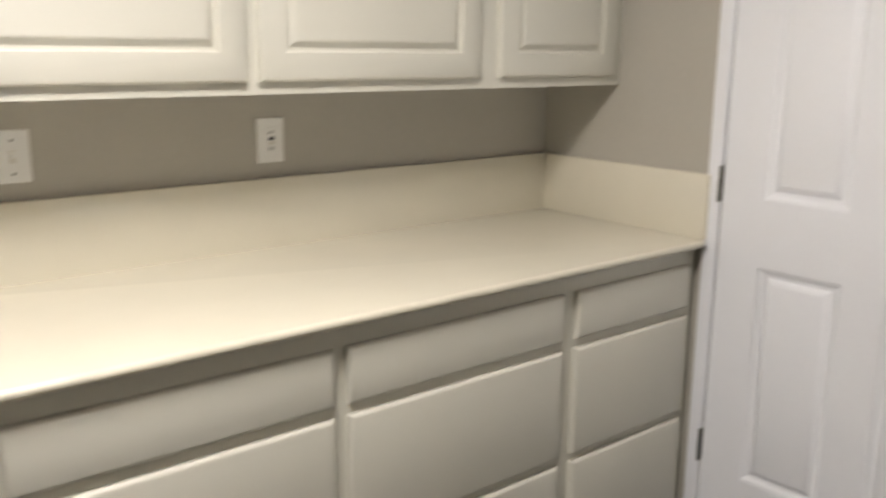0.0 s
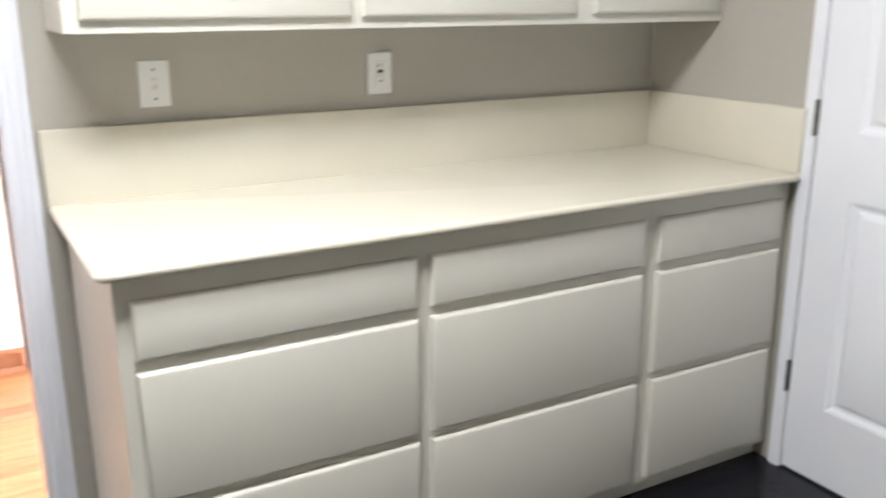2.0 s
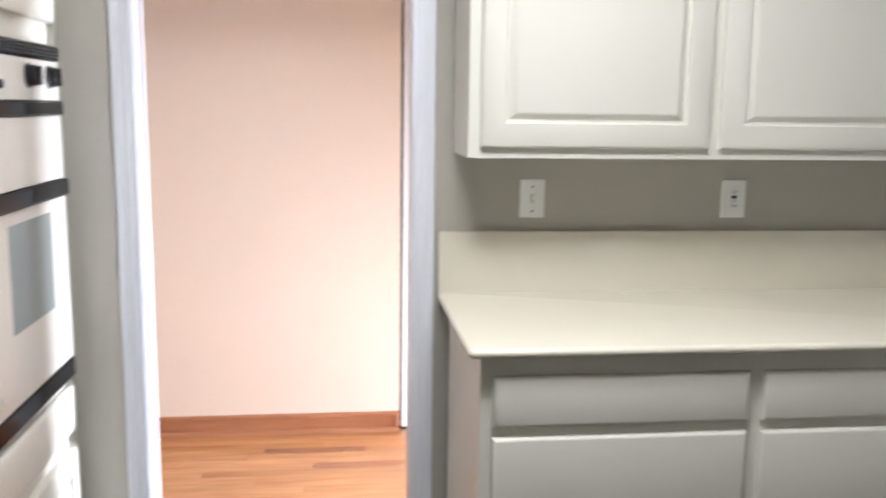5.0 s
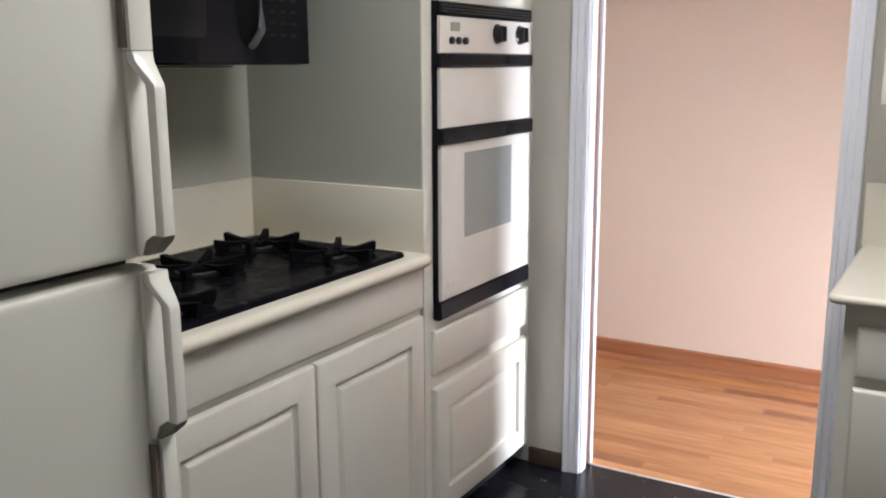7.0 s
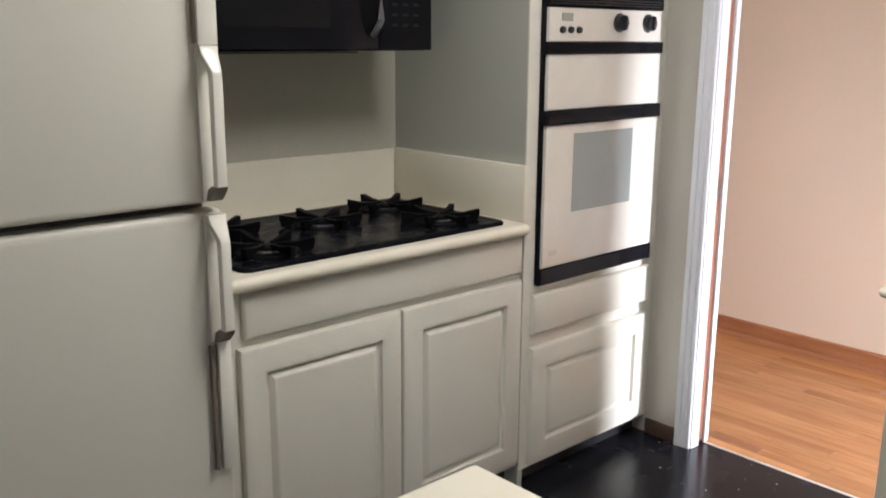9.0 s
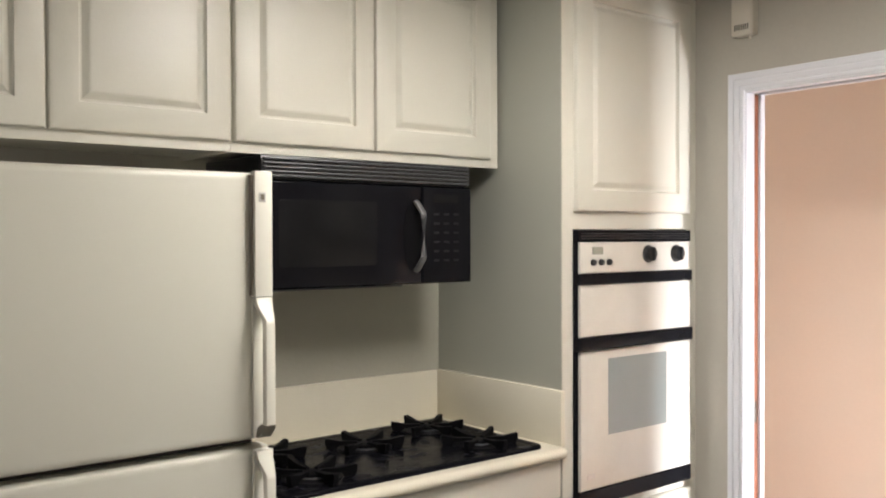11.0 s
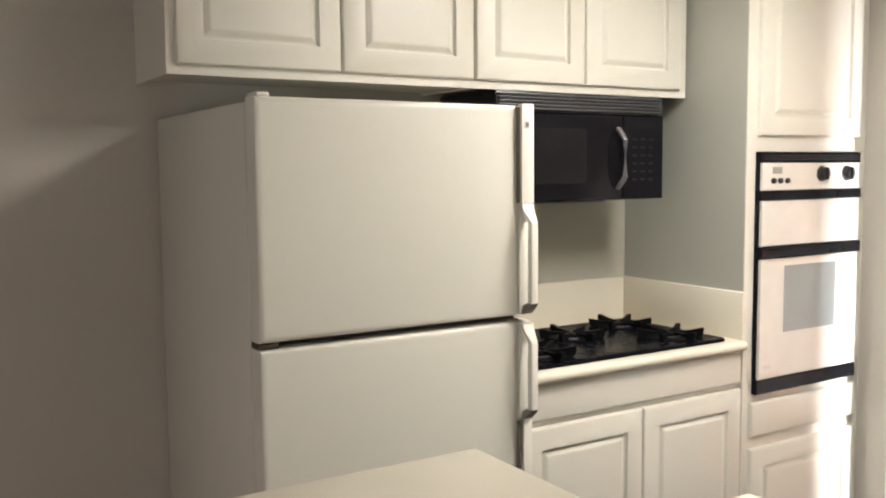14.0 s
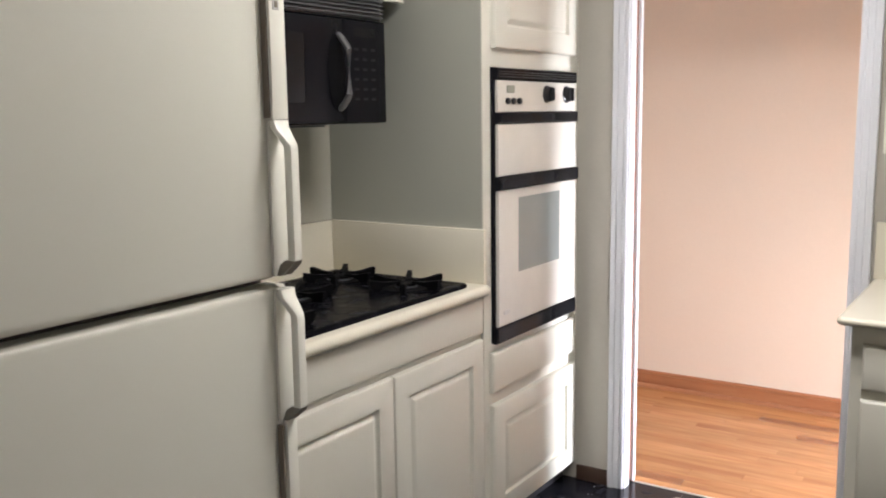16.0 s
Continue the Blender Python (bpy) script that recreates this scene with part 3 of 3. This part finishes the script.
def cooktop_cabinet():
    ob = thing("cooktop_cabinet", pose(-0.551, CY0, 0, 0, 0, WEST), "painted base cabinet with two raised-panel doors under the cooktop", "cabinet")
    W = CY1 - CY0
    part("face_frame", box(0, W, 0, 0.02, 0.085, 0.868), PAINT, ob, "", False)
    part("carcass", box(0, W, 0.0205, 0.60, 0.085, 0.868), PAINT, ob, "", False)
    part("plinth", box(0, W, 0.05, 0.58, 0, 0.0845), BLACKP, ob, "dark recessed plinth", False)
    part("false_front", slab_front(W - 0.108, 0.120, 0.100, 0.742), PAINT, ob)
    part("door", raised_front(0.502, 0.620, 0.085, 0.103), PAINT, ob)
    part("door", raised_front(0.484, 0.620, 0.592, 0.103), PAINT, ob)
    return ob


cooktop_cabinet()
# thin sheet over the west wall, in the shade-darkened colour
structure("wall_panel", box(XW, XW + 0.0025, 0.36, CY1 - 0.001, 0.87, 1.80), WALLB_SHADED, "pale painted wall behind the cooktop, darkened with shade from the microwave", "wall", False)
w = worktop("worktop", pose(-0.503, CY0, 0, 0, 0, WEST), CY1 - CY0 - 0.001, 0.659, "cream laminate worktop with backsplash round the cooktop", t=0.036, nose=0.018)
part("backsplash", box(0.0, CY1 - CY0 - 0.021, 0.641, 0.659, 0.9035, 1.080, 0.003), TOP, w)
part("backsplash", box(CY1 - CY0 - 0.0205, CY1 - CY0 - 0.001, 0.022, 0.659, 0.9035, 1.080, 0.003), TOP, w)


def cooktop():
    """Five burners in a black glass-enamel tray with cast iron star grates."""
    ob = thing("gas_cooktop", pose(-0.545, 0.490, 0.9055, 0, 0, WEST), "black enamel gas cooktop with cast-iron star grates", "cooktop")
    W, D = 0.905, 0.545
    bm = rings(W, D, [(0, 0), (0, -0.006), (0.004, -0.011), (0.012, -0.013), (0.030, -0.011), (0.034, -0.010)], 0, 0, corner=0.030)
    bmesh.ops.transform(bm, matrix=pose(0, 0, 0, -90, 0, 0) @ Matrix.Diagonal((1, 1, -1, 1)), verts=bm.verts)
    for v in bm.verts:
        v.co = Vector((v.co.x, abs(v.co.y), abs(v.co.z)))
    part("tray", bm, TRAY, ob, "glossy black tray")
    spots = [(0.150, 0.135, 0.036), (0.150, 0.405, 0.030), (0.452, 0.330, 0.046), (0.755, 0.140, 0.030), (0.755, 0.405, 0.036)]
    for x, y, r in spots:
        bm = add_lathe(bmesh.new(), [(0.084, 0.0102), (0.080, 0.0130), (r * 1.5, 0.0118), (r * 1.15, 0.0125), (r * 1.1, 0.019), (r, 0.020), (r, 0.024), (r * 0.9, 0.026), (0.004, 0.0265)], pose(x, y, 0), 28)
        b = part("burner", bm, IRON, ob, "black burner with cap")
        bm = add_lathe(bmesh.new(), [(r * 1.13, 0.0126), (r * 1.16, 0.0132), (r * 1.13, 0.0178), (r * 1.105, 0.0185)], pose(x, y, 0), 28)
        part("burner_head", bm, BHEAD, b, "dull metal burner head")
        bm = bmesh.new()
        L = 0.122
        n = 6
        for k in range(n):
            a = radians(360 / n * k + (0 if n == 4 else 30))
            c, s = math.cos(a), math.sin(a)

            def at(u, v, z):
                return (x + u * c - v * s, y + u * s + v * c, z)

            prof = [(0.022, 0.026), (0.024, 0.032), (L * 0.6, 0.034), (L - 0.004, 0.043), (L, 0.042), (L, 0.028), (L - 0.006, 0.011), (L - 0.034, 0.011), (L - 0.044, 0.020)]
            la = [[bm.verts.new(at(u, v * (0.7 if u < 0.05 else 1.0), z)) for u, z in prof] for v in (-0.0075, 0.0075)]
            for i in range(len(prof)):
                j = (i + 1) % len(prof)
                bm.faces.new((la[0][i], la[0][j], la[1][j], la[1][i]))
            bm.faces.new(la[0])
            bm.faces.new(la[1])
        part("grate", bm, IRON, ob, "cast-iron grate")
    return ob


cooktop()


def microwave():
    y0, y1 = 0.555, 1.302
    W, z0, z1 = y1 - y0, 1.417, 1.792
    ob = thing("microwave", pose(-0.815, y0, 0, 0, 0, WEST), "black over-the-range microwave with a vent grille and bar handle", "microwave")
    bm = box(0, W, 0, 0.345, z0, z1, 0.004)
    part("body", bm, BLACKP, ob)
    g = part("grille", box(0.0, W, -0.012, -0.0005, 1.726, z1, 0.002), BLACKP, ob, "charcoal vent grille")
    for k in range(5):
        z = 1.732 + 0.0118 * k
        bm = box(0.004, W - 0.004, -0.026, -0.0125, z, z + 0.0055, 0.0015)
        part("slat", bm, MWGREY, g)
    dw = 0.545
    door = part("door", rings(dw, 1.724 - z0 - 0.004, [(0, -0.0005), (0, -0.022), (0.004, -0.028), (0.010, -0.030)], 0.0, z0 + 0.002), BLACK, ob, "glossy black door")
    part("door_window", rings(0.33, 0.19, [(0, -0.030), (0.002, -0.0308)], 0.045, 1.480, corner=0.012), MWWIN, door, "smoked glass window")
    bm = bmesh.new()
    zc, zh = 1.567, 0.105
    pts = [(0.520, -0.030, zc + zh), (0.520, -0.038, zc + zh - 0.004), (0.524, -0.060, zc + zh - 0.034), (0.525, -0.063, zc + zh - 0.042), (0.525, -0.063, zc - zh + 0.042), (0.524, -0.060, zc - zh + 0.034), (0.520, -0.038, zc - zh + 0.004), (0.520, -0.030, zc - zh)]
    add_tube(bm, pts, 0.0105, 12, 0.8)
    part("handle", bm, MWHAND, door, "grey angled bar handle")
    bm = add_lathe(bmesh.new(), [(0.034, 0.0), (0.034, 0.0012), (0.030, 0.0016), (0.004, 0.0010)], Matrix.Translation((0.508, -0.0301, zc)) @ Matrix.Diagonal((1, 1, 3.2, 1)) @ pose(0, 0, 0, 90, 0, 0), 32)
    part("handle_recess", bm, IRON, door, "dark oval recess behind the handle")
    kp = part("control_panel", rings(W - dw - 0.003, 1.724 - z0 - 0.004, [(0, -0.0005), (0, -0.022), (0.004, -0.028), (0.010, -0.030)], dw + 0.003, z0 + 0.002), BLACK, ob, "glossy black control panel")
    part("display", rings(0.10, 0.026, [(0, -0.030), (0.001, -0.0306)], dw + 0.045, 1.672), MWWIN, kp, "dark display")
    for r in range(6):
        for c in range(3):
            part("key", rings(0.022, 0.007, [(0, -0.030), (0.0005, -0.0305)], dw + 0.045 + 0.040 * c, 1.487 + 0.029 * r), LEGEND, kp, "faint grey key legend" if r + c == 0 else "")
    part("underside_light_bar", box(0.03, W - 0.25, 0.01, 0.03, z0 - 0.006, z0 - 0.0002, 0.002), MWGREY, ob, "grey strip under the microwave")
    return ob


microwave()

for a, b, doors in ((-0.511, 0.4745, ((-0.487, -0.001), (0.005, 0.469))), (0.475, 1.446, ((0.480, 0.935), (0.940, 1.404)))):
    wall_cabinet(pose(-0.819, a, 0, 0, 0, WEST), b - a, 1.795, 2.43, 0.345, [(p - a, q - a) for p, q in doors], "painted wall cabinet with two raised-panel doors", "wall cabinets over fridge and microwave", (1.822, 2.402), PAINT, 0.069)


def crown():
    """A small cove between cabinet fronts and ceiling."""
    prof = [(0, 0), (0.006, 0), (0.006, 0.026), (0.010, 0.030), (0.014, 0.036), (0.018, 0.050), (0.018, 0.059), (0, 0.059)]
    for nm, x, ya, yb, lab in (("trim", -0.819, -0.511, 1.446, "painted crown moulding over the wall cabinets"), ("trim", -0.54, 1.4665, 2.163, "painted crown moulding over the oven cabinet")):
        bm = bmesh.new()
        la = [[bm.verts.new((x - 0.02 + u, y, 2.4305 + v)) for u, v in [(0, 0)] + [(p + 0.02, z) for p, z in prof[1:-1]] + [(0.0, 0.059)]] for y in (ya, yb)]
        n = len(la[0])
        for k in range(n):
            j = (k + 1) % n
            bm.faces.new((la[0][k], la[0][j], la[1][j], la[1][k]))
        bm.faces.new(la[0])
        bm.faces.new(la[1])
        structure(nm, bm, PAINT, lab, "trim")


crown()


def add_stations(bm, rows):
    """A bar of rectangular sections: rows of (z, x0, x1, inner, outer), inner and outer measured out from the door."""
    prev = None
    for z, x0, x1, i, o in rows:
        loop = [bm.verts.new((x, -d, z)) for x, d in ((x0, i), (x0, o), (x1, o), (x1, i))]
        if prev:
            for k in range(4):
                j = (k + 1) % 4
                bm.faces.new((prev[k], prev[j], loop[j], loop[k]))
        else:
            bm.faces.new(loop)
        prev = loop
    bm.faces.new(prev)
    return bm


def refrigerator():
    y0, y1 = -0.461, 0.308
    W = y1 - y0
    ob = thing("refrigerator", pose(-0.291, y0, 0, 0, 0, WEST), "almond top-freezer refrigerator with a textured finish and side handles", "refrigerator")
    bm = box(0.004, W - 0.004, 0.078, 0.862, 0.03, 1.692, 0.006)
    part("body", bm, FRIDGE, ob)
    part("gasket", box(0.012, W - 0.012, 0.062, 0.0778, 0.10, 1.688), GASKET, ob, "dark door gasket", False)
    part("toe_grille", box(0.01, W - 0.01, 0.05, 0.0775, 0.02, 0.095, 0.003), BLACKP, ob, "dark toe grille")
    for x in (0.06, W - 0.06):
        for y in (0.12, 0.76):
            part("foot", add_lathe(bmesh.new(), [(0.018, 0), (0.018, 0.008), (0.008, 0.010), (0.008, 0.031)], pose(x, y, 0), 12), BLACKP, ob)
    tx0, tx1, bx0, bx1 = W - 0.043, W - 0.002, W - 0.036, W - 0.015
    for nm, z0, z1, sh, cap in (("freezer_door", 1.137, 1.700, 1.438, 1.142), ("fridge_door", 0.105, 1.120, 1.117, 0.854)):
        d = part(nm, rings(W, z1 - z0, [(0.004, 0.061), (0, 0.058), (0, 0.014), (0.003, 0.005), (0.009, 0.001), (0.016, 0)], 0, z0), FRIDGE, ob)
        # the trim down the opening edge: proud above or below the grip, thin behind it
        if nm == "freezer_door":
            part("edge_trim", box(tx0, tx1, -0.020, 0.0005, sh + 0.0005, z1 + 0.003, 0.003), FRTRIM, d, "smooth almond edge trim")
        else:
            part("edge_trim", box(tx0 + 0.012, tx1, -0.012, 0.0005, 0.574, cap - 0.0005, 0.003), FRTRIM, d, "smooth almond edge trim")
        part("grip_plate", box(tx0, tx1, -0.007, 0.0005, cap + 0.0005, sh, 0.0025), FRTRIM, d, "thin almond plate behind the grip")
        part("groove", box(tx0 - 0.0040, tx0 - 0.0002, -0.0135, 0.0005, (sh if nm == "freezer_door" else 0.574) + 0.004, (z1 if nm == "freezer_door" else cap) - 0.006), GROOVE, d, "dark groove beside the edge trim", False)
        # the grip: a sharp shoulder, a straight bar, a sharp return
        bm = add_stations(bmesh.new(), [(sh, tx0 + 0.001, tx1 - 0.001, 0.0072, 0.0205), (sh - 0.014, tx0 + 0.002, tx1 - 0.003, 0.0072, 0.0240), (sh - 0.046, bx0, bx1, 0.034, 0.053), (sh - 0.054, bx0, bx1, 0.036, 0.054), (cap + 0.040, bx0, bx1, 0.036, 0.054), (cap + 0.033, bx0, bx1, 0.034, 0.053)])
        bmesh.ops.recalc_face_normals(bm, faces=bm.faces)
        bmesh.ops.bevel(bm, geom=[e for e in bm.edges if abs(e.verts[0].co.z - e.verts[1].co.z) > 1e-4], offset=0.0022, segments=2, profile=0.5, affect="EDGES")
        h = part("handle", bm, FRTRIM, d, "almond angled pull handle")
        bm = add_stations(bmesh.new(), [(cap + 0.0326, bx0 - 0.0005, bx1 + 0.0005, 0.030, 0.0525), (cap + 0.024, bx0 - 0.003, bx1 + 0.002, 0.018, 0.047), (cap + 0.002, tx0 + 0.006, tx1 - 0.006, 0.0072, 0.018)])
        part("end_cap", bm, CAPGREY, h, "dull grey-brown handle end")
        if nm == "freezer_door":
            bd = part("badge", rings(0.016, 0.020, [(0, -0.020), (0.001, -0.0215)], W - 0.034, 1.638), STEEL, d, "small square metal badge")
            part("badge_field", rings(0.009, 0.012, [(0, -0.0215), (0.0005, -0.0219)], W - 0.0305, 1.642), GROOVE, bd)
    part("hinge", box(0.014, 0.045, 0.02, 0.085, 1.7005, 1.711, 0.003), FRTRIM, ob, "almond top hinge cover")
    part("hinge", box(0.0, 0.05, 0.012, 0.06, 1.1215, 1.1355, 0.002), BRONZE, ob, "metal centre hinge")
    return ob


refrigerator()

# ---------------------------------------------------------------- the peninsula
PX = 0.512


def peninsula():
    ob = thing("peninsula_cabinet", pose(PX + 0.02, 0.185, 0, 0, 0, 180), "painted peninsula base cabinets under the low worktop", "cabinet")
    L = XE - 0.002 - PX - 0.02
    part("face_frame", box(-L, 0, 0, 0.02, 0.085, 0.872), PAINT, ob, "", False)
    part("carcass", box(-L, 0, 0.0205, 0.598, 0.085, 0.872), PAINT, ob, "", False)
    part("plinth", box(-L, 0, 0.05, 0.598, 0, 0.0845), PAINT, ob, "", False)
    n = 4
    for k in range(n):
        a = -L + 0.03 + k * (L - 0.04) / n
        part("door", raised_front((L - 0.04) / n - 0.02, 0.600, a, 0.103), PAINT, ob)
        part("drawer", slab_front((L - 0.04) / n - 0.02, 0.115, a, 0.735), PAINT, ob)


peninsula()
LX = XE - 0.002 - PX
w = worktop("worktop", pose(XE - 0.002, 0.228, 0, 0, 0, 180), LX, 0.630, "cream laminate worktop of the peninsula", t=0.032, nose=0.012, corner=0.014)
bm = box(PX + 0.02, XE - 0.002, -0.56, -0.416, 0, 1.055)
structure("wall_peninsula", bm, WALLK, "low painted wall behind the peninsula worktop", "wall", False)
bar = thing("bar_top", pose(0.508, -0.405, 0), "cream laminate raised breakfast bar top", "worktop")
part("top", box(0, XE - 0.002 - 0.508, -0.43, 0, 1.0945, 1.098, 0.0012, 2), TOP, bar)
part("edge_band", box(0.0006, XE - 0.002 - 0.508, -0.4294, -0.0006, 1.0555, 1.0943, 0.002, 2), TOP, bar, "cream laminate edge band")


# ---------------------------------------------------------------- small fixtures
def plate_base(m, label, category, name):
    ob = thing(name, m, label, category)
    part("cover_plate", rings(0.075, 0.114, [(0, 0), (0, -0.003), (0.002, -0.0055), (0.005, -0.006)], 0, 0, corner=0.004), PLATE, ob)
    return ob


o = plate_base(pose(0.7425, YN, 1.124), "white plastic light switch plate with one toggle", "light switch", "light_switch")
part("toggle_frame", rings(0.012, 0.028, [(0, -0.006), (0.001, -0.0075)], 0.0315, 0.043), BEIGE, o)
part("toggle", rings(0.008, 0.014, [(0, -0.0075), (0.001, -0.015), (0.002, -0.016)], 0.0335, 0.054), PLATE, o, "toggle lever pointing up")
for z in (0.020, 0.092):
    part("screw", add_lathe(bmesh.new(), [(0.0032, 0), (0.0032, 0.001), (0.001, 0.0014)], pose(0.0375, -0.006, z, 90, 0, 0), 10), BRONZE, o)
o = plate_base(pose(1.361, YN, 1.124), "white plastic outlet plate with dark test buttons", "outlet", "outlet")
fr = part("face", rings(0.034, 0.068, [(0, -0.006), (0.001, -0.008)], 0.0205, 0.023), PLATE, o)
part("button", rings(0.016, 0.009, [(0, -0.008), (0.001, -0.0095)], 0.0295, 0.058), SLOT, fr, "black test button")
part("button", rings(0.016, 0.009, [(0, -0.008), (0.001, -0.0095)], 0.0295, 0.047), BEIGE, fr, "pale reset button")
for z in (0.032, 0.074):
    for x in (0.031, 0.041):
        part("slot", rings(0.0028, 0.009, [(0, -0.008), (0.0002, -0.0083)], x, z), SLOT, fr)


def chime():
    ob = thing("door_chime", pose(-0.374, YN, 2.250), "small beige plastic chime box on the wall above the doorway", "chime")
    part("body", rings(0.084, 0.168, [(0, 0), (0, -0.028), (0.003, -0.032), (0.007, -0.034)], 0, 0, corner=0.012), CHIMEP, ob)
    for k in range(7):
        part("slot", rings(0.004, 0.020, [(0, -0.034), (0.0003, -0.0346)], 0.015 + 0.0082 * k, 0.020), SLOT, ob, "dark vent slot" if k == 0 else "")
    for k in range(7):
        part("slot", rings(0.0045, 0.024, [(0, -0.034), (0.0003, -0.0346)], 0.014 + 0.0082 * k, 0.132), SLOT, ob)
    part("switch", add_lathe(bmesh.new(), [(0.003, -0.012), (0.005, -0.009), (0.004, -0.002), (0.003, 0.001)], pose(0.066, -0.018, 0), 12), CHIMEP, ob, "small knob under the chime box")


chime()


def ceiling_light():
    ob = thing("ceiling_light", pose(0.50, 0.90, CH), "rectangular ceiling light with a white diffuser", "lamp")
    part("frame", box(-0.56, 0.56, -0.30, 0.30, -0.05, -0.0005, 0.004), WHITE, ob)
    part("diffuser", box(-0.53, 0.53, -0.27, 0.27, -0.075, -0.0505, 0.008, 3), LAMPGLOW, ob, "glowing white diffuser")


ceiling_light()

# ---------------------------------------------------------------- hall floor boards
sub = structure("floor_hall", box(-2.4, 2.8, 2.2505, YB + 0.1, -0.06, -0.004), GROUT, "orange-brown oak strip floor in the hall", "floor", False)
rng = random.Random(4)
PW = 0.0572
y = 2.2515
while y < YB - 0.004:
    x = -2.3 - rng.random()
    while x < 2.69:
        L = rng.choice((0.45, 0.7, 0.95, 1.25, 1.6)) * rng.uniform(0.9, 1.1)
        dark = rng.random() < 0.07
        L = min(L, 0.42) if dark else L
        xa, xb = max(x, -2.3), min(x + L, 2.69)
        if xb - xa > 0.03:
            bm = box(xa, xb - 0.0006, y, min(y + PW - 0.0005, YB - 0.002), -0.004, 0.0, 0.0004, 1)
            part("plank", bm, OAKS if dark else OAK, sub, "", False)
        x += L
    y += PW

# ---------------------------------------------------------------- dust and crumbs on the vinyl
bm = bmesh.new()
for k in range(55):
    x, y = rng.uniform(-0.5, 1.6), 2.24 - abs(rng.gauss(0, 0.35))
    if -0.46 < x < 0.50 or y < 1.48:
        r = rng.uniform(0.0010, 0.0024)
        g = bmesh.ops.create_icosphere(bm, subdivisions=1, radius=r, matrix=pose(x, y, r * 0.45, rng.uniform(0, 360), 0, rng.uniform(0, 360)) @ Matrix.Diagonal((1.5, 1, 0.45, 1)))
tagged(part("crumbs", bm, PLATE), "scattered pale crumbs and dust on the vinyl floor", "debris", "", "stuff")

# ---------------------------------------------------------------- the dining side's floor: unseen, oak added to bounce warm light
verts, faces = [], []
y = -0.502
while y > YS:
    x = XW - rng.random()
    while x < XE:
        L = rng.choice((0.45, 0.7, 0.95, 1.25, 1.6)) * rng.uniform(0.9, 1.1)
        xa, xb = max(x, XW), min(x + L, XE)
        if xb - xa > 0.02:
            n = len(verts)
            for z in (-0.05, 0.0):
                verts += [(xa, max(y - PW, YS), z), (xb - 0.0006, max(y - PW, YS), z), (xb - 0.0006, y - 0.0005, z), (xa, y - 0.0005, z)]
            faces += [(n, n + 3, n + 2, n + 1), (n + 4, n + 5, n + 6, n + 7), (n, n + 1, n + 5, n + 4), (n + 1, n + 2, n + 6, n + 5), (n + 2, n + 3, n + 7, n + 6), (n + 3, n, n + 4, n + 7)]
        x += L
    y -= PW
me = bpy.data.meshes.new("floor_dining")
me.from_pydata(verts, [], faces)
me.materials.append(OAK)
tagged(new("floor_dining", me), "unseen orange-brown oak strip floor of the dining side, added for warm bounce", "floor", "", "structure")
